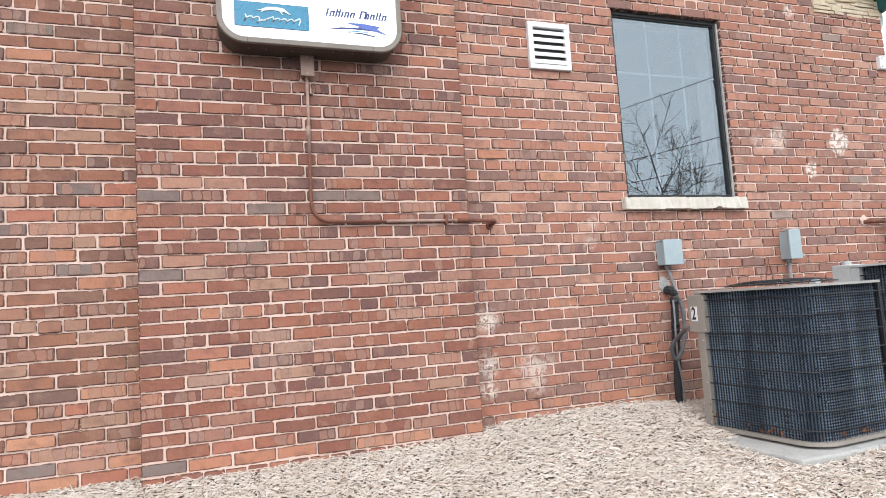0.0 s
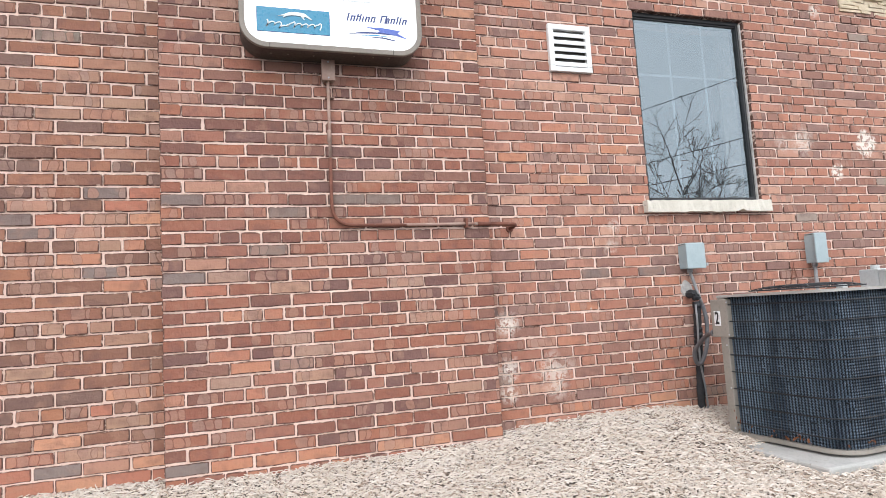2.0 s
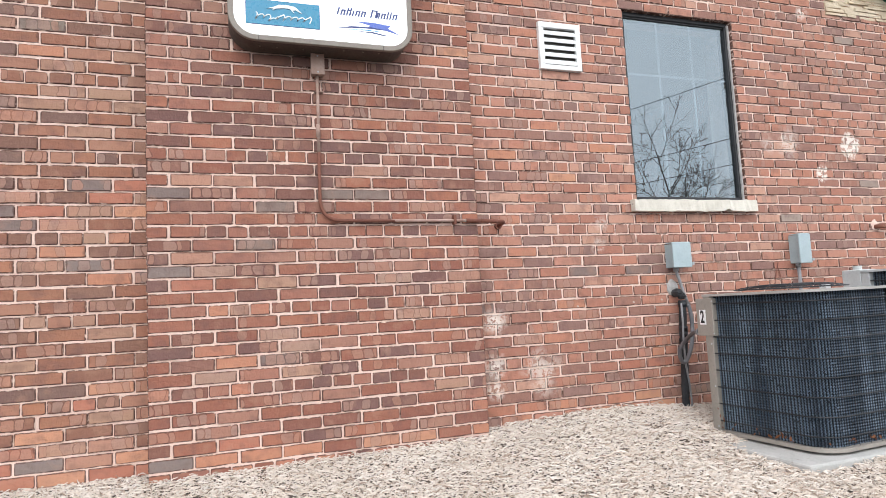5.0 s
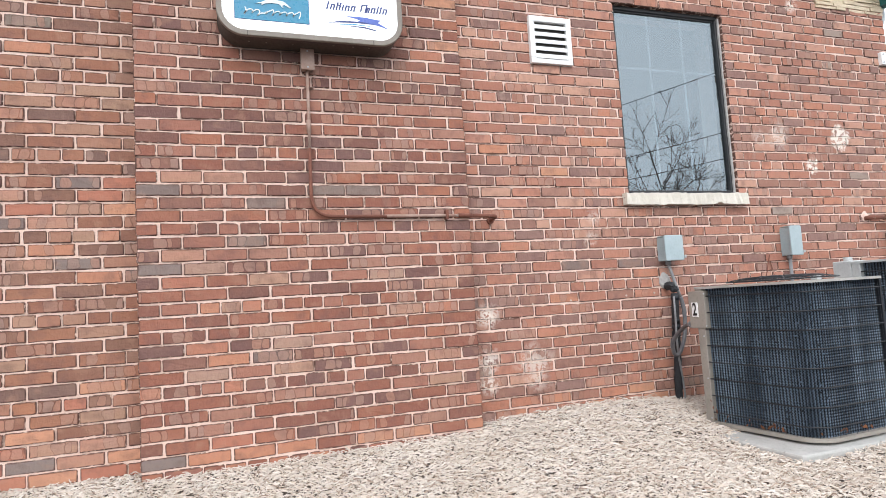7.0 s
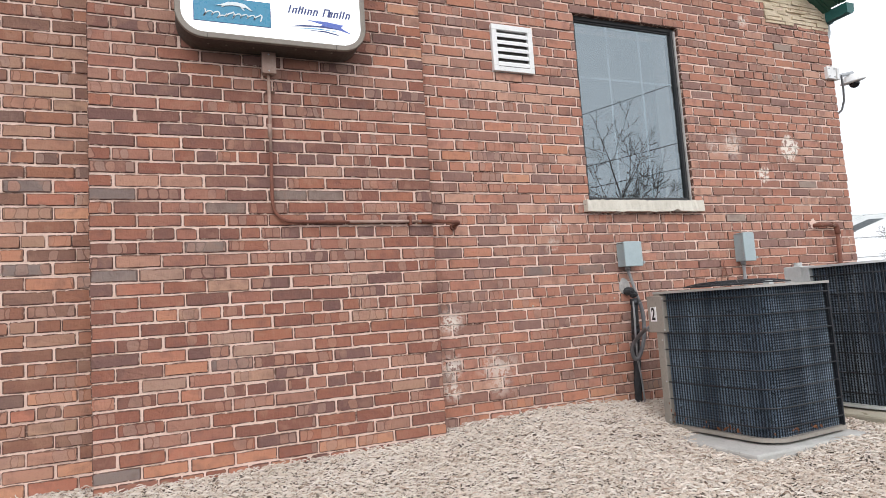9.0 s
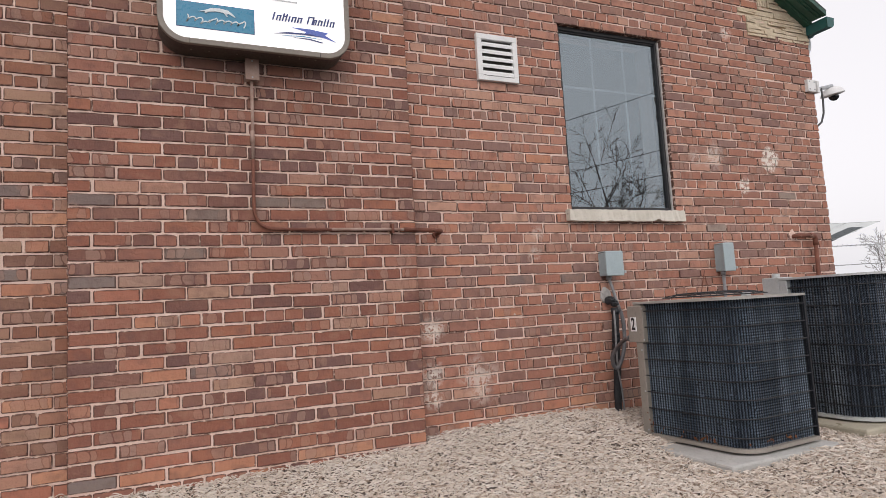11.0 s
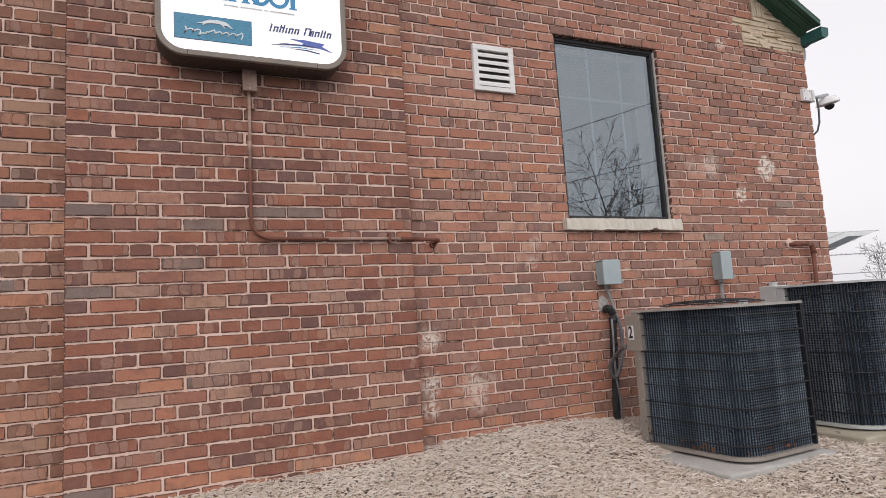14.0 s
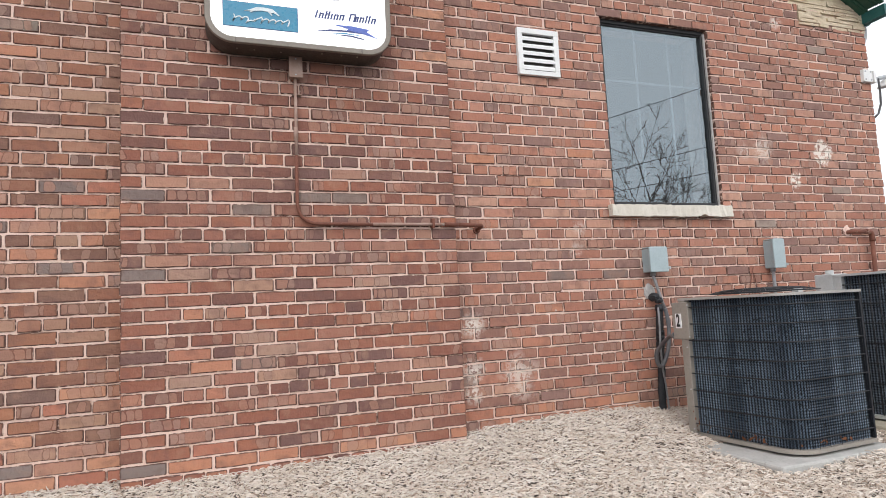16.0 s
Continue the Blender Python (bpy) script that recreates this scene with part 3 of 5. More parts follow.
# ---- bricks ----
def brick_mesh(name, length, height, depth, seed):
    """One worn brick: its front in the plane y = 0, with rounded corners, wavy sides and a broken arris all round."""
    r = random.Random(seed)
    hl, hh = length / 2, height / 2
    pts = []
    for sx, sz in ((-1, -1), (1, -1), (1, 1), (-1, 1)):
        cx, cz = abs(r.gauss(0.004, 0.004)) + 0.0025, abs(r.gauss(0.004, 0.003)) + 0.0025
        a, m, b = (sx * hl, sz * (hh - cz)), (sx * (hl - 0.28 * cx), sz * (hh - 0.28 * cz)), (sx * (hl - cx), sz * hh)
        pts += [a, m, b] if sx == sz else [b, m, a]
        if sx == sz:
            for k in ((-0.5, 0.0, 0.5) if length > 0.12 else (0.0,)):
                pts.append((-sz * (k + r.uniform(-0.12, 0.12)) * hl, sz * (hh + r.gauss(-0.0006, 0.0016))))
    verts = []
    for x, z in pts:                      # front edge, drawn in
        cut = 0.0022 + abs(r.gauss(0, 0.0016))
        verts.append((x * (1 - cut / hl), r.gauss(0, 0.0006), z * (1 - cut / hh)))
    for x, z in pts:
        verts.append((x, 0.0035 + abs(r.gauss(0, 0.001)), z))
    for x, z in pts:
        verts.append((x, depth, z))
    k = len(pts)
    faces = [tuple(range(k))]
    for ring in (0, k):
        for i in range(k):
            j = (i + 1) % k
            faces.append((ring + i, ring + k + i, ring + k + j, ring + j))
    me = bpy.data.meshes.new(name)
    me.from_pydata(verts, [], faces)
    me.materials.append(BRICK)
    me.materials.append(ARRIS)
    me.polygons.foreach_set("material_index", [0] + [1] * (2 * k))
    uv = me.uv_layers.new(name="face")
    for loop in me.loops:
        co = me.vertices[loop.vertex_index].co
        uv.data[loop.index].uv = (co.x / hl, co.z / hh)
    return me


JOINT = 0.0068
STRETCHERS = [brick_mesh("brick", UNIT - JOINT, COURSE - JOINT, 0.095, 10 + k) for k in range(14)]
HEADERS = [brick_mesh("brick", UNIT / 2 - JOINT, COURSE - JOINT, 0.095, 40 + k) for k in range(10)]


def course_pieces(j, x0, x1, unit, phases):
    """Spans of the pieces of course j between x0 and x1: stretchers, or headers on every sixth."""
    step = unit / 2 if j % 6 == 0 else unit
    first = phases[0] if j % 6 == 0 else phases[2] if j % 2 else phases[1]
    k = math.floor((x0 - first) / step)
    edges = []
    while True:
        e = first + k * step
        if e > x1:
            break
        edges.append(e)
        k += 1
    edges = [x0] + [e for e in edges if x0 + 0.035 < e < x1 - 0.035] + [x1]
    return list(zip(edges, edges[1:]))


# bricks that stand out by their colour: x, z
SALMON_AT = ((-0.09, 1.528), (-0.15, 1.460), (-0.47, 1.387), (-0.08, 1.382), (-0.10, 1.249), (-0.37, 1.172), (-0.18, 1.034), (-0.22, 0.489),
             (-0.30, 0.403), (-0.52, 0.262), (-0.58, 0.193), (-0.20, 0.064), (-0.43, 0.048), (-0.58, 0.053), (0.38, 0.138), (0.32, 0.068), (0.23, 0.970),
             (0.33, 0.837), (0.55, 0.831), (0.35, 0.625), (0.44, 0.562), (0.46, 0.425), (1.63, 0.766), (2.50, 0.765), (2.93, 0.09), (3.05, 0.07),
             (2.72, 0.02), (2.30, -0.02), (2.45, 0.0), (3.15, 0.09), (1.78, 0.22), (1.80, 0.07))
TAN_AT = ((-0.54, 1.462), (-0.35, 1.330), (0.21, 1.530), (0.39, 1.526), (0.22, 1.104), (-0.42, 0.197), (-0.32, 0.123), (-0.21, 0.197), (0.32, 0.490),
          (0.67, 0.696), (0.79, 0.630), (0.44, 0.830), (0.34, 1.040), (0.67, 0.968), (0.76, 0.476), (1.42, 0.768), (1.62, 0.489), (1.64, 0.897),
          (1.29, 0.982), (2.06, 0.294), (1.62, 0.349))
GREY_AT = ((-0.61, 1.384), (-0.55, 1.319), (-0.04, 1.033), (-0.30, 1.105), (0.12, 1.033), (0.07, 1.453), (-0.52, 0.125), (0.13, 0.067), (0.66, 0.558),
           (1.95, 0.766), (-0.28, 1.522), (3.043, 0.988), (2.66, 0.98))


def lay(wall, pieces, face, nearest, salmon, material=None, rows_material=BRICK_ROWS, course=COURSE):
    """Bricks as pieces of the wall: those inside the stretch as objects, the rest as joined rows."""
    rng = random.Random(len(pieces))
    inside = [p for p in pieces if nearest[0] <= (p[0] + p[1]) / 2 <= nearest[1] and nearest[2] <= p[2] <= nearest[3]]
    chosen = set(inside)
    verts, faces, mats, uvs = [], [], [], []
    for p in pieces:
        a, b, zc, j = p
        length = b - a - JOINT
        pool, full = (STRETCHERS, UNIT - JOINT) if length > 0.15 else (HEADERS, UNIT / 2 - JOINT)
        me = rng.choice(pool)
        sx = length / full * rng.uniform(0.985, 1.01)
        sz = rng.uniform(0.95, 1.025) * (course - JOINT) / (COURSE - JOINT)
        flip = rng.choice((1, -1))
        m = Matrix.Translation(((a + b) / 2 + rng.gauss(0, 0.0018), face + rng.gauss(0, 0.0016), zc + rng.gauss(0, 0.0014))) @ \
            Matrix.Rotation(rng.gauss(0, 0.004), 4, "Y") @ Matrix.Rotation(rng.gauss(0, 0.006), 4, "Z") @ Matrix.Diagonal((sx, 1, sz, 1))
        if p in chosen:
            ob = new("brick", me)
            ob.parent = wall
            ob.matrix_parent_inverse = wall.matrix_basis.inverted()
            ob.matrix_basis = m
            tone = SALMON if salmon(a, b, j, rng) else material
            for spots, m_spot in ((SALMON_AT, SALMON), (TAN_AT, TAN_BRICK), (GREY_AT, GREY_BRICK)):
                if any(a <= sx_ <= b and abs(sz_ - zc) <= COURSE / 2 for sx_, sz_ in spots):
                    tone = m_spot
            if tone:
                ob.material_slots[0].link = "OBJECT"
                ob.material_slots[0].material = tone
        else:
            base = len(verts)
            verts.extend((m @ v.co)[:] for v in me.vertices)
            faces.extend(tuple(base + i for i in f.vertices) for f in me.polygons)
            mats.extend(f.material_index for f in me.polygons)
            uvs.extend(c for d in me.uv_layers[0].data for c in d.uv)
    if verts:
        me = bpy.data.meshes.new("brick_courses")
        me.from_pydata(verts, [], faces)
        me.materials.append(rows_material)
        me.materials.append(ARRIS)
        me.polygons.foreach_set("material_index", mats)
        me.uv_layers.new(name="face").data.foreach_set("uv", uvs)
        ob = new("brick_courses", me)
        ob.parent = wall
        tagged(ob, kind="stuff")


def build_bricks(east, west, pil):
    # pilaster: whole stretchers and halves in turn; header courses begin with a half and a three-quarter or a closer
    pieces, unit = [], PIL_W / 8.5
    for j in range(-6, 37):
        zc = PIL_Z0 + (j + 0.5) * PIL_COURSE
        if j % 6 == 0:
            start = 0.168 if j == 24 else 0.286
            e = [0, 0.104, start] + [start + 0.1065 * k for k in range(1, 15 if j == 24 else 14)] + [PIL_W]
        elif j % 2:
            e = [unit * k for k in range(9)] + [PIL_W]
        else:
            e = [0] + [unit * (0.5 + k) for k in range(8)] + [PIL_W]
        pieces += [(a + (-JOINT / 2 if a == 0 else 0), b + (JOINT / 2 if b == PIL_W else 0), zc, j) for a, b in zip(e, e[1:])]
    lay(pil, pieces, FACE_P, (0.0, PIL_W, -0.1, 3.2),
        lambda a, b, j, r: (j == -3 and a > 1.70) or (j == -5 and a > 1.6) or (j <= -5 and r.random() < 0.45) or r.random() < 0.015, course=PIL_COURSE)
    # wall to the west
    pieces = []
    for j in range(-8, 42):
        zc = WEST_Z0 + (j + 0.5) * COURSE
        pieces += [(a, b, zc, j) for a, b in course_pieces(j, -2.2, 0.0, 0.2185, (-0.090 if j == 12 else -0.138, -0.170, -0.072))]
    lay(west, pieces, FACE_W, (-1.3, 0.0, -0.1, 2.9),
        lambda a, b, j, r: (j <= -4 and r.random() < 0.5) or r.random() < 0.03, BROWNER, BROWNER_ROWS)
    # wall to the east, round the window
    pieces = []
    x0, x1, z0, z1 = WIN
    for j in range(-8, 47):
        zc = Z0 + (j + 0.5) * COURSE
        stop = min(END + JOINT / 2, RAKE_X + (RAKE_Z - zc - 0.09) / SLOPE)
        spans = [(PIL_W, stop)]
        if z0 - 0.03 < zc < z1:
            spans = [(PIL_W, x0), (x1, stop)]
        for s0, s1 in spans:
            for a, b in course_pieces(j, s0, s1, 0.2165, (2.987, 3.151, 3.260)):
                edge = 5.20 if zc > 3.26 else 4.95 if zc > 3.19 else 5.04
                if zc > 3.02 and a > edge - 0.03:
                    continue                      # split stone takes over under the eave
                if zc > 3.02 and b > edge:
                    b = edge
                pieces.append((a, b, zc, j))
    lay(east, pieces, FACE_W, (PIL_W, 3.25, 0.0, 2.1),
        lambda a, b, j, r: (j <= -4 and r.random() < 0.5) or r.random() < 0.025, PALER, PALER_ROWS)


def build_split_stone(east):
    r = random.Random(12)
    z = 3.012
    while z < 3.42:
        h = r.uniform(0.018, 0.036)
        zc = z + h / 2
        x = 5.335 if zc > 3.30 else 5.20 if zc > 3.26 else 4.95 if zc > 3.19 else 5.04
        stop = min(END + 0.004, RAKE_X + (RAKE_Z - 0.06 - z - h) / SLOPE + 0.03)
        while x < stop - 0.02:
            w = min(r.uniform(0.09, 0.30), stop - x)
            bm = boxed(x, x + w - 0.005, FACE_W - r.uniform(-0.002, 0.014), FACE_W + 0.06, z, z + h - 0.0045)
            for v in bm.verts:
                v.co += Vector((r.gauss(0, 0.002), r.gauss(0, 0.002), r.gauss(0, 0.0022)))
            part("stone", bm, STONE, east)
            x += w
        z += h
    x = 5.20
    while x < 5.33:
        w = r.uniform(0.022, 0.034)
        bm = boxed(x, x + w - 0.005, FACE_W - r.uniform(0.0, 0.012), FACE_W + 0.06, 3.30 + r.uniform(-0.008, 0.008), rake(x + 0.02) - 0.06)
        for v in bm.verts:
            v.co += Vector((r.gauss(0, 0.002), r.gauss(0, 0.002), r.gauss(0, 0.003)))
        part("stone", bm, STONE, east)
        x += w


# ---- roof, trim, gutter ----
def build_roof():
    roof = thing("roof", (PEAK_X, 4, RAKE_Z), "dark shingled gable roof with green painted trim", "roof", kind="structure")
    zp = rake(PEAK_X)
    for sign, x_e in ((1, 5.80), (-1, WEST + 0.015)):
        ze = RAKE_Z
        bm = bmesh.new()
        prism(bm, [(x_e + 0.01 * sign, ze - 0.003), (x_e + 0.01 * sign, ze + 0.010), (PEAK_X, zp + 0.010), (PEAK_X, zp - 0.003)], "y", -0.082, 9.5)
        part("roof_slope", bm, SHINGLE, roof)
        # three stepped boards of the rake, each further out and higher
        for y_a, y_b, lo, hi, cut in ((0.070, FACE_W + 0.004, -0.072, -0.03, 0.012), (0.045, 0.070, -0.066, -0.02, 0.010), (-0.020, 0.045, -0.058, -0.018, 0.02), (-0.045, -0.020, -0.050, -0.012, 0.01), (-0.085, -0.045, -0.042, -0.004, 0.0)):
            xt = x_e - cut * sign
            zt = ze + SLOPE * cut
            prof = [(xt, zt + lo), (xt, zt + hi), (PEAK_X, zp + hi), (PEAK_X, zp + lo)]
            part("rake_board", prism(bmesh.new(), prof, "y", y_a, y_b), GREEN, roof, "dark green stepped rake moulding")
    gut = thing("gutter", (END + 0.05, -0.08, 3.10), "teal green box gutter along the eave", "gutter")
    gx, gz = 5.795, 3.095
    prof = [(gx, gz), (gx + 0.062, gz), (gx + 0.088, gz + 0.022), (gx + 0.096, gz + 0.092), (gx + 0.088, gz + 0.092), (gx + 0.055, gz + 0.012), (gx + 0.010, gz + 0.012), (gx + 0.006, gz + 0.092), (gx - 0.002, gz + 0.092)]
    part("trough", prism(bmesh.new(), prof, "y", -0.080, 0.112), GUTTER_GREEN, gut)
    part("trough", prism(bmesh.new(), [(p[0] + 0.03, p[1]) for p in prof], "y", 0.116, 9.2), GUTTER_GREEN, gut)
    part("end_cap", prism(bmesh.new(), [prof[0], prof[1], prof[2], prof[3], prof[8]], "y", -0.088, -0.081), GUTTER_GREEN, gut)
    part("outlet_elbow", tube(bmesh.new(), bend((5.848, 0.15, 3.09), (5.862, 0.15, 3.0), (5.80, 0.17, 2.90), 0.06), 0.026, 10), STEEL, gut, "grey metal outlet elbow")


# ---- window ----
def build_window():
    x0, x1, z0, z1 = WIN
    win = thing("window_1", ((x0 + x1) / 2, 0.2, z0), "tall fixed window in a dark bronze frame with reflections", "window", kind="structure")
    zs = 1.466
    fw, y_a, y_b = 0.030, FACE_W + 0.036, FACE_W + 0.116
    frame_p = part("window_frame", boxed(x0, x1, y_a, y_b, z1 - fw, z1, bevel=0.004), BRONZE, win)
    part("jamb", boxed(x0, x0 + fw, y_a, y_b, zs, z1 - fw, bevel=0.004), BRONZE, win)
    part("jamb", boxed(x1 - fw, x1, y_a, y_b, zs, z1 - fw, bevel=0.004), BRONZE, win)
    part("bottom_rail", boxed(x0 + fw, x1 - fw, y_a, y_b, zs, zs + fw, bevel=0.004), BRONZE, win)
    part("stop_bead", boxed(x0 + fw, x1 - fw, y_a + 0.012, y_b, z1 - fw - 0.012, z1 - fw, bevel=0.002), BRONZE, win)
    part("caulk_bead", boxed(x1 - 0.012, x1 + 0.003, y_a - 0.012, y_a + 0.003, zs, z1 - 0.02), CAULK, win, "pale cracked caulk bead")
    g = part("pane", boxed(x0 + fw, x1 - fw, y_a + 0.022, y_a + 0.028, zs + fw, z1 - fw), GLASS, win, "reflective double glazing")
    g.visible_shadow = False
    w3 = (x1 - x0 - 2 * fw) / 3
    yb = y_a + 0.034
    for k in (1, 2):
        xc = x0 + fw + w3 * k
        part("muntin", boxed(xc - 0.009, xc + 0.009, yb, yb + 0.002, zs + fw, z1 - fw), MUNTIN, win)
    part("muntin", boxed(x0 + fw, x1 - fw, yb + 0.0025, yb + 0.0045, 2.392, 2.408), MUNTIN, win)
    bm = bmesh.new()
    sx0, sx1, sz0, sz1, sy = 3.020, 4.086, 1.381, 1.462, 0.070
    box(bm, sx0, sx1, sy, FACE_W + 0.12, sz0, sz1)
    bmesh.ops.subdivide_edges(bm, edges=[e for e in bm.edges if abs(e.verts[0].co.x - e.verts[1].co.x) > 0.5], cuts=40)
    r = random.Random(3)
    for v in bm.verts:
        if v.co.y < 0.1:
            v.co += Vector((0, r.gauss(0, 0.0018), r.gauss(0, 0.0022)))
            if v.co.z < 1.41 and abs(v.co.x - 3.81) < 0.03:
                v.co.z += 0.016
    sill = part("window_sill", bm, SILL, win, "chipped off-white painted stone sill")
    return win


# ---- vent ----
def build_vent():
    v = thing("louvred_vent", (2.543, 0.1, 2.347), "white metal louvred wall vent with dark gaps", "vent")
    x0, x1, z0, z1, y = 2.384, 2.700, 2.343, 2.671, 0.092
    fw = 0.038
    part("top_flange", boxed(x0, x1, y, FACE_W + 0.01, z1 - fw, z1, bevel=0.003), WHITE_METAL, v)
    part("bottom_flange", boxed(x0, x1, y, FACE_W + 0.01, z0, z0 + fw, bevel=0.003), WHITE_METAL, v)
    part("side_flange", boxed(x0, x0 + fw, y, FACE_W + 0.01, z0 + fw, z1 - fw, bevel=0.003), WHITE_METAL, v)
    part("side_flange", boxed(x1 - fw, x1, y, FACE_W + 0.01, z0 + fw, z1 - fw, bevel=0.003), WHITE_METAL, v)
    # Shallow plate coloured dark in place of a deep cavity's shade.
    part("backing", boxed(x0 + fw, x1 - fw, FACE_W - 0.004, FACE_W - 0.001, z0 + fw, z1 - fw), VENT_DARK, v, "dark plate painted as the shade behind the slats")
    pitch = (z1 - z0 - 2 * fw) / 5
    for k in range(5):
        zb = z0 + fw + pitch * k
        bm = bmesh.new()
        prism(bm, [(y + 0.002, zb + 0.001), (y + 0.002, zb + 0.019), (y + 0.014, zb + 0.034), (y + 0.015, zb + 0.031), (y + 0.005, zb + 0.016), (y + 0.005, zb + 0.001)], "x", x0 + fw, x1 - fw)
        part("slat", bm, WHITE_METAL, v)
    part("bottom_seam", boxed(x0 + fw, x1 - fw, y - 0.0015, y + 0.002, z0 + fw - 0.006, z0 + fw - 0.003), VENT_DARK, v)
    part("screw", disc(bmesh.new(), (x1 + 0.004, FACE_W - 0.004, z0 + 0.012), 0.005, 0.010, "y", 10), STEEL, v)


# ---- sign ----
def flat(parent, name, material, pts, y, label=""):
    return part(name, prism(bmesh.new(), pts, "y", y, y + 0.0025), material, parent, label)


def ribbon(parent, name, material, pts, width, y, label=""):
    """A thin raised band of even width along a drawn line."""
    bm = bmesh.new()
    sides = []
    for i, p in enumerate(pts):
        a, b = Vector(pts[max(i - 1, 0)]), Vector(pts[min(i + 1, len(pts) - 1)])
        t = (b - a).normalized() * width / 2
        sides.append([bm.verts.new((p[0] + k * -t.y, yy, p[1] + k * t.x)) for k, yy in ((1, y), (-1, y), (-1, y + 0.002), (1, y + 0.002))])
    for a, b in zip(sides, sides[1:]):
        for k in range(4):
            bm.faces.new((a[k], a[(k + 1) % 4], b[(k + 1) % 4], b[k]))
    bmesh.ops.recalc_face_normals(bm, faces=bm.faces[:])
    return part(name, bm, material, parent, label)


def build_sign():
    x0, x1, z0, z1 = 0.408, 1.412, 2.262, 3.23
    yf = -0.185
    s = thing("illuminated_sign", (0.895, 0, z0), "rounded white cabinet sign with blue bus line logos", "sign")
    bm = bmesh.new()
    prism(bm, rounded(x0 + 0.004, x1 - 0.004, z0 + 0.004, z1, 0.135, 10), "y", yf + 0.022, -0.004)
    part("cabinet", bm, SIGN_METAL, s, "dark weathered metal cabinet side")
    # retainer rim: a rounded ring
    outer, inner = rounded(x0, x1, z0, z1, 0.14, 10), rounded(x0 + 0.029, x1 - 0.029, z0 + 0.029, z1 - 0.029, 0.112, 10)
    bm = bmesh.new()
    k = len(outer)
    rings = [[bm.verts.new((p[0], y, p[1])) for p in ring] for ring, y in ((outer, yf + 0.022), (outer, yf + 0.003), ([(a[0] * 0.9 + b[0] * 0.1, a[1] * 0.9 + b[1] * 0.1) for a, b in zip(outer, inner)], yf), (inner, yf), (inner, yf + 0.010))]
    for a, b in zip(rings, rings[1:]):
        for i in range(k):
            bm.faces.new((a[i], a[(i + 1) % k], b[(i + 1) % k], b[i]))
    bmesh.ops.recalc_face_normals(bm, faces=bm.faces[:])
    part("retainer_rim", bm, SIGN_RIM, s, "taupe metal retainer rim")
    for sx in (0.56, 1.235):
        part("rim_seam", boxed(sx, sx + 0.003, yf - 0.0012, yf + 0.01, z0 + 0.001, z0 + 0.029), SIGN_METAL, s)
    yp = yf + 0.006
    panel = part("face_panel", prism(bmesh.new(), rounded(x0 + 0.027, x1 - 0.027, z0 + 0.027, z1 - 0.027, 0.114, 10), "y", yp, yf + 0.016), SIGN_WHITE, s, "glossy white acrylic face")
    y1, y2 = yp - 0.003, yp - 0.006
    flat(panel, "block_border", SIGN_NAVY, [(0.4975, 2.3495), (0.8865, 2.3495), (0.8865, 2.4885), (0.4975, 2.4885)], y1 + 0.0015, "thin dark border")
    flat(panel, "blue_block", SIGN_TEAL, [(0.500, 2.352), (0.884, 2.352), (0.884, 2.486), (0.500, 2.486)], y1, "teal blue logo block")
    # a flowing pale hand-drawn line and a leaping stroke on the block
    pts = []
    for q in range(91):
        u = q / 90
        turns = 8.5 * 2 * math.pi * u
        tall = 0.019 if u < 0.08 or 0.47 < u < 0.53 or u > 0.94 else 0.0105
        drop = 0.017 if 0.30 < u < 0.37 else 0.0
        z = 2.396 + tall * math.cos(turns) - drop
        pts.append((0.540 + 0.300 * u + 0.007 * math.sin(turns) + 0.55 * (z - 2.396), z))
    ribbon(panel, "flowing_line", SIGN_LIGHT, pts, 0.0062, y2, "pale flowing line")
    leap = [(0.606, 2.440), (0.640, 2.452), (0.668, 2.466), (0.712, 2.469), (0.752, 2.464), (0.768, 2.452), (0.790, 2.432), (0.784, 2.430), (0.756, 2.445),
            (0.742, 2.440), (0.752, 2.428), (0.744, 2.430), (0.728, 2.448), (0.690, 2.450), (0.655, 2.444), (0.640, 2.434), (0.634, 2.437), (0.640, 2.444)]
    flat(panel, "logo_edge", SIGN_DEEP, [(p[0] + 0.003, p[1] - 0.003) for p in leap], y1 - 0.0008)
    flat(panel, "logo_stroke", SIGN_LIGHT, leap, y2, "pale leaping stroke")
    # two dark slanted groups of narrow bars
    for x, w, tall in ((0.978, 0.010, 1), (0.998, 0.024, 0), (1.030, 0.024, 1), (1.063, 0.008, 0), (1.080, 0.024, 0), (1.112, 0.024, 0),
                       (1.166, 0.034, 1), (1.200, 0.018, 0), (1.226, 0.024, 0), (1.259, 0.008, 1), (1.276, 0.008, 1), (1.294, 0.024, 0)):
        top = 2.493 if tall else 2.480
        cant = 0.30 * (top - 2.448)
        for dx in ((0.0, w - 0.0075) if w > 0.015 else (0.0,)):
            flat(panel, "word_bar", SIGN_NAVY, [(x + dx, 2.448), (x + dx + 0.0085, 2.448), (x + dx + 0.0085 + cant, top), (x + dx + cant, top)], y1)
        if w > 0.015:
            lid = 2.4735 if not tall or w < 0.03 else 2.487
            c0 = 0.30 * (lid - 2.448)
            flat(panel, "word_bar", SIGN_NAVY, [(x + c0, lid), (x + w + c0, lid), (x + w + c0 + 0.002, lid + 0.0065), (x + c0 + 0.002, lid + 0.0065)], y1 - 0.0006)
    flat(panel, "swoosh", SIGN_BLUE, [(1.085, 2.418), (1.180, 2.420), (1.285, 2.410), (1.268, 2.394), (1.330, 2.362), (1.255, 2.380), (1.150, 2.388), (1.165, 2.402)], y1, "blue pennant stroke")
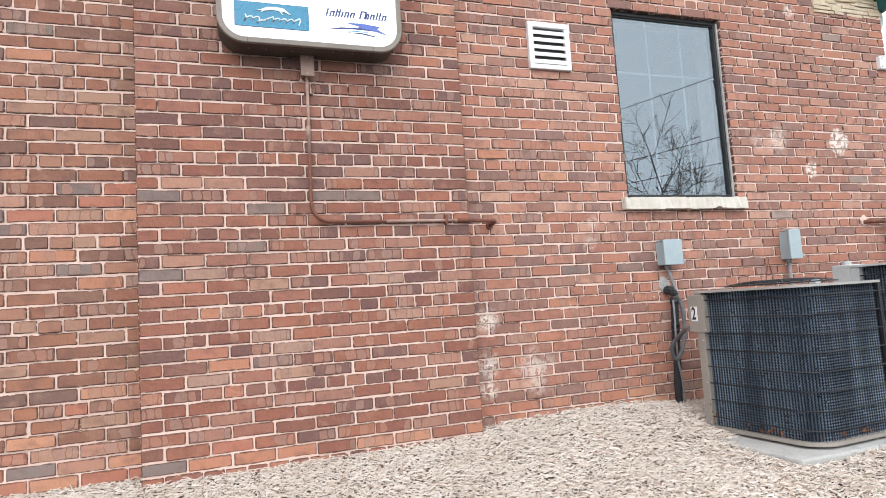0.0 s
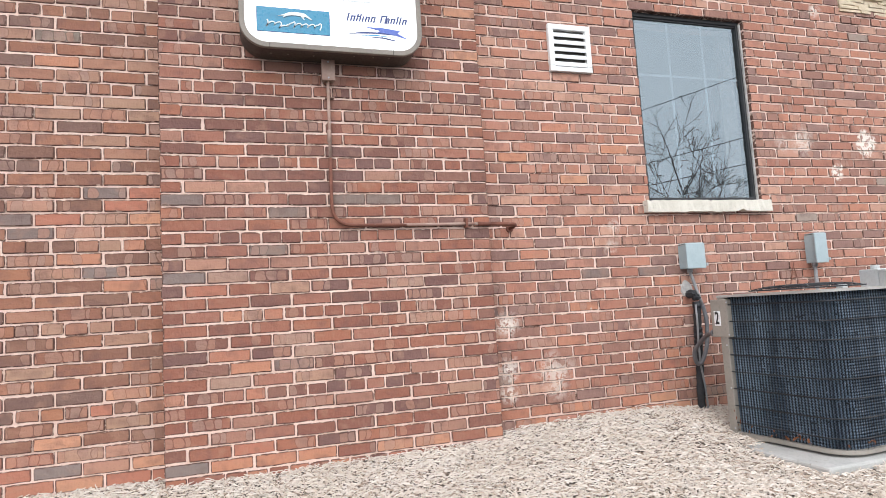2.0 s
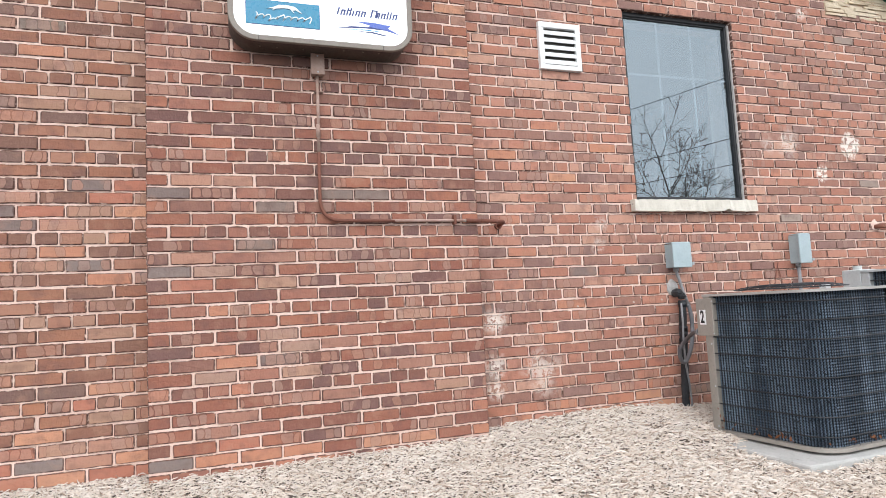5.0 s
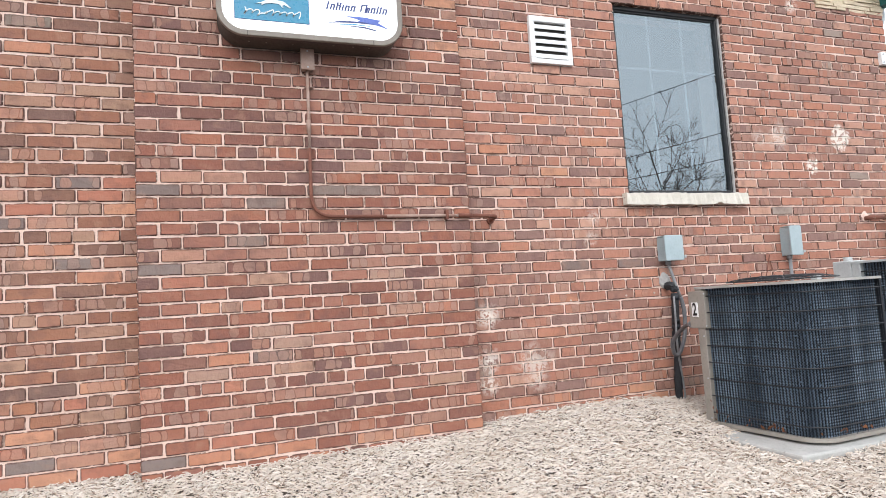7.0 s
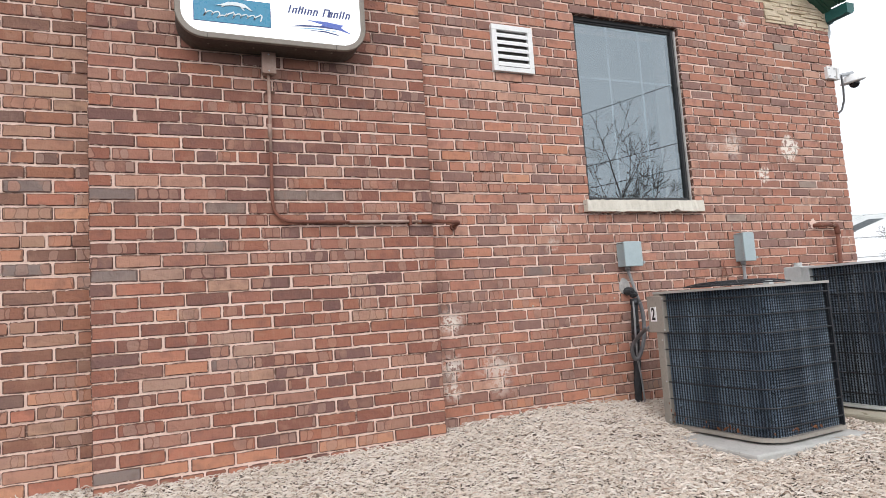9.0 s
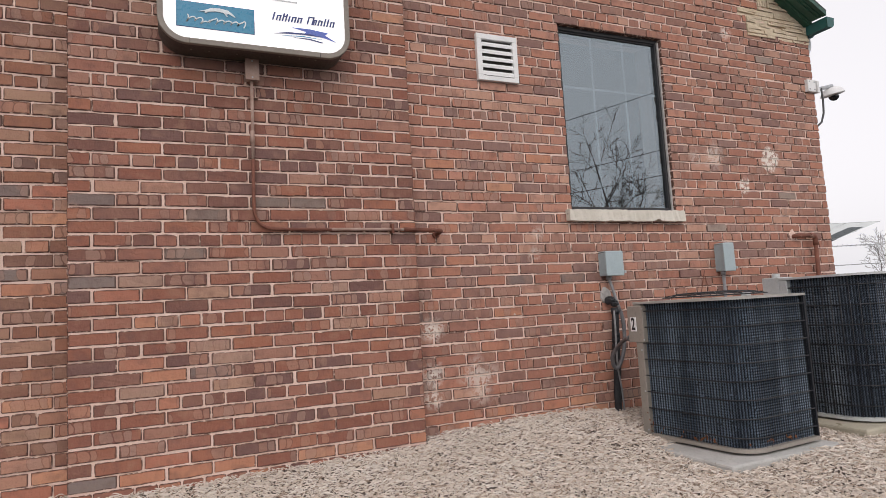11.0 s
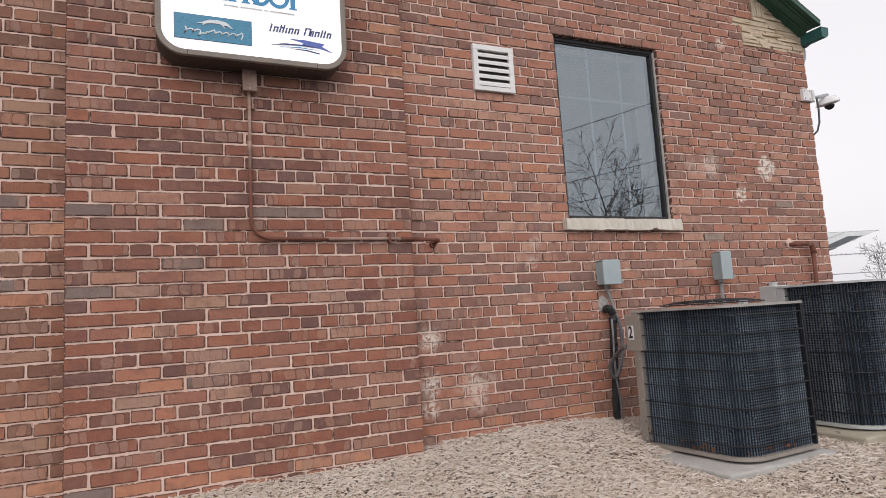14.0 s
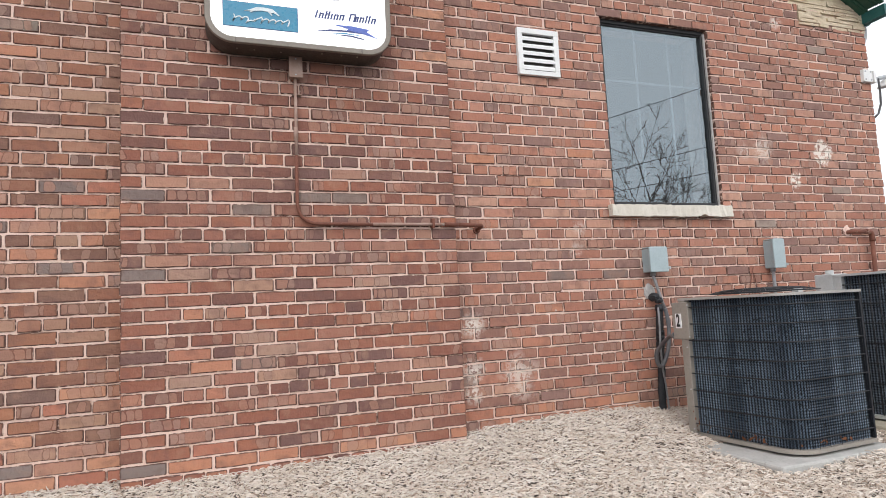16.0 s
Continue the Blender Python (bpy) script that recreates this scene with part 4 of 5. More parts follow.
    flat(panel, "swoosh", SIGN_NAVY, [(0.985, 2.372), (1.060, 2.388), (1.170, 2.392), (1.255, 2.381), (1.140, 2.383), (1.050, 2.378)], y1 - 0.0006)
    flat(panel, "swoosh", SIGN_CYAN, [(1.030, 2.366), (1.140, 2.376), (1.250, 2.369), (1.140, 2.371)], y1)
    flat(panel, "swoosh", SIGN_NAVY, [(1.090, 2.362), (1.180, 2.365), (1.255, 2.352), (1.252, 2.347), (1.180, 2.358)], y1)
    # heavy upright bars and rounded rings of the upper logo, and its small line
    for x, w in ((0.735, 0.020), (0.778, 0.024), (0.846, 0.026), (0.905, 0.026), (1.100, 0.026)):
        flat(panel, "block_bar", SIGN_CYAN, [(x, 2.596), (x + w, 2.596), (x + w, 2.71), (x, 2.71)], y1, "blue upright block bar")
        flat(panel, "bar_foot", SIGN_CYAN, [(x - 0.010, 2.590), (x + w + 0.010, 2.590), (x + w + 0.008, 2.597), (x - 0.008, 2.597)], y1 - 0.0006)
    for cx, rx in ((0.935, 0.045), (1.035, 0.048)):
        ring = [(cx + rx * math.cos(a), 2.650 + 0.054 * math.sin(a)) for a in (2 * math.pi * q / 32 for q in range(33))]
        ribbon(panel, "block_ring", SIGN_CYAN, ring, 0.020, y1 - 0.0004, "blue rounded ring")
    for x, w in ((0.745, 0.075), (0.83, 0.115), (0.955, 0.02), (0.985, 0.135)):
        flat(panel, "small_text_bar", SIGN_GREY, [(x, 2.560), (x + w, 2.560), (x + w, 2.567), (x, 2.567)], y1, "faint grey line of small print")
    for x in (0.57, 0.66, 0.80, 1.02, 1.13, 1.22):
        part("rivet", disc(bmesh.new(), (x, -0.10 - 0.03 * (x > 0.9), z0 + 0.003), 0.005, 0.006, "z", 8), SIGN_RIM, s)
    s.matrix_basis = Matrix.Translation((0.007, 0, -0.012)) @ s.matrix_basis


def build_sign_conduit():
    jb = thing("junction_box", (0.884, -0.02, 2.15), "rusty metal junction box below the sign", "junction box")
    part("box_body", boxed(0.851, 0.919, -0.052, 0.0, 2.150, 2.262, bevel=0.004), PALE_RUST, jb)
    part("cover_plate", boxed(0.847, 0.923, -0.058, -0.052, 2.146, 2.266, bevel=0.002), PALE_RUST, jb)
    for z in (2.160, 2.252):
        part("screw", disc(bmesh.new(), (0.885, -0.059, z), 0.005, 0.004, "y", 10), STEEL, jb)
    part("nipple", boxed(0.870, 0.900, -0.040, -0.010, 2.262, 2.30), PALE_RUST, jb)
    jb.matrix_basis = Matrix.Translation((0.006, 0, -0.012)) @ jb.matrix_basis
    c = thing("rusty_conduit", (0.884, -0.02, 1.31), "rusted steel conduit bent along the pilaster", "conduit")
    y = -0.022
    part("pipe", tube(bmesh.new(), [(0.884, y, 2.15), (0.883, y, 1.9), (0.880, y, 1.70)], 0.0092, 10), PALE_RUST, c)
    part("coupling", tube(bmesh.new(), [(0.880, y, 1.86), (0.880, y, 1.79)], 0.0125, 10), PALE_RUST, c)
    pts = bend((0.880, y, 1.70), (0.876, y, 1.315), (1.30, y, 1.312), 0.125, 10)
    part("bent_pipe", tube(bmesh.new(), pts, 0.0100, 10), RUST, c, "dark rusted bend")
    part("pipe", tube(bmesh.new(), [(1.28, y, 1.313), (1.74, y, 1.312)], 0.0095, 10), PALE_RUST, c)
    part("coupling", tube(bmesh.new(), [(1.74, y, 1.312), (1.83, y, 1.310)], 0.0130, 10), RUST, c)
    part("elbow", tube(bmesh.new(), bend((1.81, y, 1.311), (1.995, -0.02, 1.306), (2.005, 0.13, 1.294), 0.04), 0.0125, 10), RUST, c, "rusted elbow into the wall")
    part("flange", disc(bmesh.new(), (2.004, 0.108, 1.295), 0.022, 0.02, "y", 12), RUST, c)
    part("strap", boxed(0.868, 0.918, -0.024, 0.004, 2.050, 2.054), PALE_RUST, c)
    part("strap", boxed(1.66, 1.675, -0.036, 0.004, 1.29, 1.345), RUST, c)
    c.matrix_basis = Matrix.Translation((0.006, 0, -0.006)) @ c.matrix_basis


# ---- disconnect boxes and their lines ----
def build_disconnects():
    for x0, x1, z0, z1 in ((3.243, 3.396, 0.986, 1.152), (4.372, 4.486, 0.988, 1.200)):
        d = thing("disconnect_box", ((x0 + x1) / 2, 0.06, z0), "blue-grey enamelled electrical disconnect box on brick", "electrical box", "disconnect boxes")
        part("enclosure", boxed(x0 + 0.026, x1 - 0.006, 0.018, FACE_W + 0.002, z0, z1 - 0.004, bevel=0.004), GALV, d)
        part("cover", boxed(x0, x1, 0.004, 0.020, z0 - 0.004, z1 + 0.002, bevel=0.005), GALV, d)
        part("rain_lip", boxed(x0 + 0.022, x1 - 0.002, 0.012, FACE_W - 0.01, z1, z1 + 0.006, bevel=0.002), GALV, d)
        for z in (z0 + 0.05, z1 - 0.05):
            part("hinge", tube(bmesh.new(), [(x0 + 0.014, 0.026, z - 0.014), (x0 + 0.014, 0.026, z + 0.014)], 0.006, 8), STEEL, d)
        part("hasp", boxed(x1 - 0.002, x1 + 0.014, -0.002, 0.012, z0 + 0.012, z0 + 0.032, bevel=0.002), STEEL, d)
        part("hub", tube(bmesh.new(), [((x0 + x1) / 2 - 0.01, 0.07, z0 - 0.028), ((x0 + x1) / 2 - 0.01, 0.07, z0 + 0.002)], 0.019, 10), CONDUIT, d)
    c = thing("whip_conduit", (3.31, 0.07, 0.5), "grey flexible conduit looping from box to cooling unit", "conduit")
    part("riser", tube(bmesh.new(), [(3.310, 0.07, 0.96), (3.326, 0.065, 0.90), (3.342, 0.055, 0.82), (3.358, 0.035, 0.73)], 0.011, 10), CONDUIT, c)
    pts = [(3.358, 0.035, 0.73), (3.364, 0.025, 0.66), (3.358, 0.015, 0.57), (3.330, 0.0, 0.47), (3.285, -0.01, 0.385), (3.250, -0.01, 0.350),
           (3.222, -0.01, 0.372), (3.205, -0.03, 0.44), (3.205, -0.10, 0.505), (3.180, -0.20, 0.552), (3.140, -0.29, 0.562), (3.118, -0.325, 0.570)]
    fine = []
    for k in range(len(pts) - 1):
        p0, p1, p2, p3 = (Vector(pts[max(min(k + q, len(pts) - 1), 0)]) for q in (-1, 0, 1, 2))
        for s in range(5):
            t = s / 5
            fine.append(0.5 * ((2 * p1) + (p2 - p0) * t + (2 * p0 - 5 * p1 + 4 * p2 - p3) * t * t + (3 * p1 - p0 - 3 * p2 + p3) * t ** 3))
    part("flexible_whip", tube(bmesh.new(), fine + [Vector(pts[-1])], 0.0135, 10), WHIP, c)
    part("fitting", tube(bmesh.new(), [(3.140, -0.288, 0.562), (3.120, -0.322, 0.570)], 0.019, 10), CONDUIT, c)
    ls = thing("insulated_line_set", (3.29, 0.08, 0.05), "black insulated refrigerant line taped down the wall", "pipe insulation")
    bm = bmesh.new()
    for (cx, cy, cz), (rx, ry, rz), seed in (((3.312, 0.085, 0.812), (0.032, 0.05, 0.030), 1.0), ((3.330, 0.060, 0.790), (0.030, 0.03, 0.026), 4.0)):
        lump = bmesh.ops.create_icosphere(bm, subdivisions=3, radius=1.0)["verts"]
        for v in lump:
            f = 1 + 0.22 * noise.noise(v.co * 2.6 + Vector((seed, 0, 0))) + 0.10 * noise.noise(v.co * 7)
            v.co = Vector((cx + v.co.x * rx * f, cy + v.co.y * ry * f, cz + v.co.z * rz * f))
    part("elbow", bm, FOAM, ls, "lumpy taped elbow at the wall")
    r = random.Random(8)
    z, pts, rad = 0.76, [], []
    while z > -0.02:
        pts.append((3.286 + 0.060 * z + r.gauss(0, 0.0015), 0.060 + r.gauss(0, 0.0015), z))
        rad.append(0.0250 + r.gauss(0, 0.0012))
        z -= 0.03
    part("sleeve", tube(bmesh.new(), pts, rad, 12), FOAM, ls)
    for z in (0.73, 0.57, 0.53, 0.49):
        part("tape_wrap", tube(bmesh.new(), [(3.286 + 0.060 * (z - 0.016), 0.060, z - 0.016), (3.286 + 0.060 * (z + 0.016) + r.gauss(0, 0.002), 0.060, z + 0.016)], 0.0285, 12), WIRE, ls, "black tape wrap")
    part("liquid_line", tube(bmesh.new(), [(3.304, 0.04, 0.74), (3.300, 0.035, 0.62), (3.294, 0.035, 0.5), (3.294, 0.035, 0.34), (3.312, 0.035, 0.2), (3.318, 0.035, 0.10), (3.318, 0.035, 0.01)], 0.0065, 8), CONDUIT, ls, "thin bare liquid line")
    bm = bmesh.new()
    bmesh.ops.create_icosphere(bm, subdivisions=3, radius=1.0)
    for v in bm.verts:
        f = 1 + 0.25 * noise.noise(v.co * 2.3) + 0.12 * noise.noise(v.co * 6)
        v.co = Vector((3.306 + v.co.x * 0.046 * f, 0.120 + v.co.y * 0.016 * f, 0.852 + v.co.z * 0.055 * f))
    part("sealant", bm, CAULK, ls, "pale lumpy sealant round the wall hole")
    st = thing("conduit_riser", (4.38, 0.07, 0.6), "grey conduit below the second disconnect box", "conduit")
    part("pipe", tube(bmesh.new(), [(4.419, 0.07, 0.965), (4.419, 0.075, 0.45), (4.419, 0.075, -0.03)], 0.013, 10), CONDUIT, st)
    for k, (a, b) in enumerate((((3.92, 0.09, -0.02), (4.262, 0.106, 1.0)), ((4.47, 0.08, -0.02), (4.262, 0.106, 0.95)))):
        w = thing("thin_cable", a, "thin dark cable leaning against the wall", "cable")
        part("strand", tube(bmesh.new(), [a, tuple((p + q) / 2 + 0.006 for p, q in zip(a, b)), b], 0.004, 6), RUST, w)


def build_drain():
    d = thing("drain_pipe", (5.5, 0.06, 0.4), "rust-brown pipe from the wall turning down", "pipe")
    y = 0.062
    part("stub", tube(bmesh.new(), [(5.312, 0.13, 1.262), (5.314, 0.09, 1.262), (5.34, y, 1.262), (5.46, y, 1.262)], 0.0175, 12), RUST, d)
    part("elbow", tube(bmesh.new(), bend((5.45, y, 1.262), (5.523, y, 1.262), (5.521, y, 1.18), 0.045), 0.022, 12), RUST, d)
    part("drop", tube(bmesh.new(), [(5.521, y, 1.19), (5.503, y, 0.6), (5.485, y, -0.03)], 0.0175, 12), RUST, d)
    bm = bmesh.new()
    bmesh.ops.create_icosphere(bm, subdivisions=3, radius=1.0)
    for v in bm.verts:
        f = 1 + 0.35 * noise.noise(v.co * 2.1 + Vector((4, 1, 2))) + 0.15 * noise.noise(v.co * 6)
        v.co = Vector((5.315 + v.co.x * 0.035 * f, FACE_W + v.co.y * 0.010 * f, 1.275 + v.co.z * 0.045 * f))
    part("wall_patch", bm, MORTAR, d, "lumpy grey mortar patch at the wall")
    for x, z in ((2.27, 0.747), (2.55, 0.757), (2.98, 0.765), (3.21, 0.772)):
        p = thing("wall_plug", (x, FACE_W, z), "small pale anchor plug set into a brick", "wall plug", "wall plugs")
        part("plug", disc(bmesh.new(), (x, FACE_W - 0.001, z), 0.0065, 0.008, "y", 8), SALMON_PLUG, p)


# ---- cooling units ----
def plan_path(x0, x1, y0, y1, r, start, stop, step):
    """Points of a plan line: down the x0 side, round the front corner, along the front y0."""
    pts = []
    y = start
    while y > y0 + r:
        pts.append((x0, y))
        y -= step
    n_arc = max(6, int(r * math.pi / 2 / step))
    for k in range(n_arc + 1):
        a = math.pi + math.pi / 2 * k / n_arc
        pts.append((x0 + r + r * math.cos(a), y0 + r + r * math.sin(a)))
    x = x0 + r + step
    while x < stop:
        pts.append((x, y0))
        x += step
    pts.append((stop, y0))
    return pts


def offset_path(pts, d):
    out = []
    for i, p in enumerate(pts):
        a, b = Vector(pts[max(i - 1, 0)]), Vector(pts[min(i + 1, len(pts) - 1)])
        t = (b - a).normalized()
        out.append((p[0] - t.y * d * -1, p[1] + t.x * d * -1))
    return out


def rail(bm, pts, z0, z1, out_d, in_d):
    """A band that follows the plan line, from z0 to z1."""
    o, i = offset_path(pts, out_d), offset_path(pts, in_d)
    rows = [[bm.verts.new((*p, z)) for p in line] for line, z in ((o, z0), (o, z1), (i, z1), (i, z0))]
    for k in range(4):
        a, b = rows[k], rows[(k + 1) % 4]
        for q in range(len(pts) - 1):
            bm.faces.new((a[q], a[q + 1], b[q + 1], b[q]))
    for e in (0, -1):
        bm.faces.new([row[e] for row in rows])
    bmesh.ops.recalc_face_normals(bm, faces=bm.faces[:])
    return bm


def build_unit(x0, x1, y0, y1, z0, z1, r, label, lid_mat, post_mat, pitch_v, rows_h, fan=True, rod=0.0009, fins=COIL):
    u = thing("air_conditioner", ((x0 + x1) / 2, (y0 + y1) / 2, z0), label, "air conditioner", "outdoor cooling units")
    lid_h, pan_h, post = 0.014, 0.020, 0.055
    top, bot = z1 - lid_h, z0 + pan_h
    # base pan and lid
    outline = plan_path(x0, x1, y0, y1, r, y1, x1, 0.03)
    part("base_pan", prism(bmesh.new(), offset_path(outline, 0.006) + [(x1, y1)], "z", z0, bot), post_mat, u)
    for fx in (x0 + 0.1, x1 - 0.1):
        part("foot", boxed(fx - 0.03, fx + 0.03, y0 + 0.10, y1 - 0.1, z0 - 0.016, z0), WIRE, u)
    bm = prism(bmesh.new(), offset_path(outline, 0.008) + [(x1 + 0.006, y1 + 0.004)], "z", top, z1)
    part("lid", bm, lid_mat, u, "pale sheet metal lid")
    # coil with its zigzag fins; every other pair of strips painted dark as gap shade
    fine = plan_path(x0, x1, y0, y1, r, y1 - post, x1 - 0.012, 0.0048)
    inn = offset_path(fine, -0.020)
    deep = offset_path(fine, -0.027)
    rows = 106
    wob = random.Random(27)
    verts, faces = [], []
    for q in range(rows + 1):
        z = bot + (top - bot) * q / rows
        for i in range(len(fine)):
            a, b = (inn, inn) if i % 2 else (deep, deep)
            p, nxt = a[i], b[min(i + 1, len(fine) - 1)]
            t = 0.9 * (q % 2) + wob.gauss(0, 0.07)
            verts.append((p[0] + (nxt[0] - p[0]) * t, p[1] + (nxt[1] - p[1]) * t, z))
    w = len(fine)
    for q in range(rows):
        for i in range(w - 1):
            faces.append((q * w + i, q * w + i + 1, (q + 1) * w + i + 1, (q + 1) * w + i))
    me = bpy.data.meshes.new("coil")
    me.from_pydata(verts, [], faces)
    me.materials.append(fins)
    me.materials.append(COIL_GAP_SHADE)
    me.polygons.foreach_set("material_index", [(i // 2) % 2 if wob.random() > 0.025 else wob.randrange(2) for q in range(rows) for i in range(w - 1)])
    ob = new("coil", me)
    ob.parent = u
    ob.matrix_parent_inverse = u.matrix_basis.inverted()
    tagged(ob, "dusty blue-black finned coil")
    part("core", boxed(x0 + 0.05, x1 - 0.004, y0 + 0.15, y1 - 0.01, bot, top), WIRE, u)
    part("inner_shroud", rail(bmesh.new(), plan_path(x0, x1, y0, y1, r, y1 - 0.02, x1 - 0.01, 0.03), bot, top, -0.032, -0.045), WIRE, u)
    # wire guard
    guard = plan_path(x0, x1, y0, y1, r, y1 - post, x1 - 0.004, 0.03)
    for k in range(rows_h):
        z = bot + (top - bot) * (k + 0.55) / rows_h
        part("guard_wire", tube(bmesh.new(), [(*p, z) for p in offset_path(guard, -0.003)], 0.0042, 6), WIRE, u)
    dense = plan_path(x0, x1, y0, y1, r, y1 - post - pitch_v, x1 - 0.01, pitch_v)
    for p in offset_path(dense, -0.001):
        part("guard_rod", tube(bmesh.new(), [(*p, bot), (*p, top)], rod, 5), WIRE, u)
    # posts
    part("corner_post", boxed(x0 - 0.004, x0 + 0.05, y1 - post, y1, bot, top, bevel=0.004), post_mat, u, "taupe sheet metal post")
    part("end_post", boxed(x1 - 0.012, x1, y0 - 0.003, y0 + 0.03, bot, top, bevel=0.003), WIRE, u)
    part("back_panel", boxed(x0 + 0.05, x1, y1 - 0.008, y1, bot, top), post_mat, u)
    part("side_panel", boxed(x1 - 0.004, x1 + 0.004, y0 + 0.03, y1 - 0.008, bot, top), post_mat, u)
    for z in (bot + 0.02, bot + 0.25, top - 0.28, top - 0.03):
        part("screw", disc(bmesh.new(), (x0 - 0.005, y1 - post + 0.012, z), 0.005, 0.004, "x", 8), STEEL, u)
    if fan:
        cx, cy, rad = (x0 + x1) / 2 + 0.02, (y0 + y1) / 2 + 0.02, min(x1 - x0, y1 - y0) / 2 - 0.005
        grille = part("fan_grille", tube(bmesh.new(), [(cx + rad * math.cos(a), cy + rad * math.sin(a), z1 + 0.014) for a in (2 * math.pi * k / 40 for k in range(41))], 0.004, 6), WIRE, u, "black wire fan guard")
        for k in range(1, 7):
            rr = rad * k / 7
            zz = z1 + 0.014 + 0.022 * (1 - (k / 7) ** 4)
            part("guard_ring", tube(bmesh.new(), [(cx + rr * math.cos(a), cy + rr * math.sin(a), zz) for a in (2 * math.pi * q / 28 for q in range(29))], 0.0026, 5), WIRE, grille)
        for k in range(12):
            a = 2 * math.pi * (k + 0.4) / 12
            part("guard_spoke", tube(bmesh.new(), [(cx + rad * s * math.cos(a), cy + rad * s * math.sin(a), z1 + 0.012 + 0.025 * (1 - s ** 4)) for s in (0.1, 0.4, 0.7, 0.9, 1.0)], 0.003, 5), WIRE, grille)
    return u


def build_units():
    pads = ((PADS[0], PAD_TOPS[0], CONCRETE, "pale grey concrete pad set in the mulch"), (PADS[1], PAD_TOPS[1], OLD_CONCRETE, "stained yellowish concrete pad set in the mulch"))
    for (a, b, c, d), zt, m, lab in pads:
        p = boxed(a, b, c, d, -0.16, zt, bevel=0.012)
        tagged(link("concrete_pad", p, m), lab, "concrete pad", "unit pads")
    x0, y1 = 3.130, -0.375
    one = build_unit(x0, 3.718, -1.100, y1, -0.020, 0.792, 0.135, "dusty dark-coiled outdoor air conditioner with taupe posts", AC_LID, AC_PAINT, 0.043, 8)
    # control compartment with its numbered plate
    pan = part("control_panel", boxed(x0 - 0.012, x0 + 0.03, y1 - 0.075, y1 + 0.050, 0.545, 0.767, bevel=0.004), AC_PAINT, one, "taupe control compartment cover")
    plate = part("number_plate", boxed(x0 - 0.016, x0 - 0.0122, y1 - 0.023, y1 + 0.023, 0.612, 0.700), WHITE_METAL, pan, "white sticker with a black numeral")
    cu = bpy.data.curves.new("numeral", "FONT")
    cu.body, cu.size, cu.align_x, cu.align_y, cu.extrude, cu.offset = "2", 0.112, "CENTER", "CENTER", 0.0006, 0.0028
    tmp = new("numeral_curve", cu)
    bpy.context.view_layer.update()
    me = bpy.data.meshes.new_from_object(tmp.evaluated_get(bpy.context.evaluated_depsgraph_get()))
    bpy.data.objects.remove(tmp)
    me.materials.clear()
    me.materials.append(DARK_TEXT)
    me.transform(pose(x0 - 0.0172, y1, 0.655, 90, 0, -90) @ Matrix.Diagonal((0.56, 0.92, 1, 1)))
    num = new("numeral", me)
    num.parent = plate
    tagged(num, "black figure 2")
    for z in (0.56, 0.75):
        part("screw", disc(bmesh.new(), (x0 - 0.013, y1 - 0.078, z), 0.005, 0.004, "x", 8), STEEL, pan)
    part("motor_bracket", boxed(3.50, 3.54, -0.90, -0.86, 0.792, 0.815, bevel=0.003), AC_GREY, one, "pale plastic clip on the lid")
    one.matrix_basis = one.matrix_basis @ pose(0, 0, 0, 0, 0, 4.0)
    two = build_unit(4.190, 5.02, -1.125, -0.585, 0.012, 0.892, 0.20, "large dark-coiled outdoor air conditioner with pale grey lid", AC_GREY, AC_GREY, 0.058, 7, fan=False, rod=0.0030, fins=LIT_COIL)
    part("control_box", boxed(4.185, 4.33, -0.583, -0.455, 0.70, 0.900, bevel=0.006), AC_GREY, two, "pale blue-grey control box")
    part("cap", disc(bmesh.new(), (4.24, -0.525, 0.910), 0.026, 0.03, "z", 14), AC_GREY, two)
    # dry leaves caught at the foot of the coil
    r = random.Random(21)
    for k in range(34):
        side = r.random() < 0.6
        if side:
            p = (x0 - r.uniform(0.000, 0.004), r.uniform(-0.95, -0.44), 0.012 + abs(r.gauss(0, 0.016)))
            p = (p[0] + 0.07 * (-0.73 - p[1]) + 0.002, p[1], p[2])
            if k % 5 == 0:
                p = (x0 - 0.024, -0.455 + r.uniform(-0.03, 0.02), r.uniform(0.03, 0.14))
        else:
            p = (r.uniform(3.2, 3.6), -1.078 - r.uniform(0, 0.005), 0.02 + abs(r.gauss(0, 0.01)))
        s = r.uniform(0.007, 0.018)
        bm = bmesh.new()
        prism(bm, [(-s, 0), (-s * 0.3, s * 0.45), (s * 0.5, s * 0.35), (s, 0), (s * 0.3, -s * 0.4), (-s * 0.5, -s * 0.3)], "z", 0, 0.001)
        bm.transform(Matrix.Translation(p) @ Euler((r.uniform(0.6, 2.4), r.uniform(0, 3), r.uniform(0, 6))).to_matrix().to_4x4())
        tagged(link("dry_leaf", bm, LEAF_DRY), "curled brown dry leaf caught against the coil", "leaf", "dry leaves")


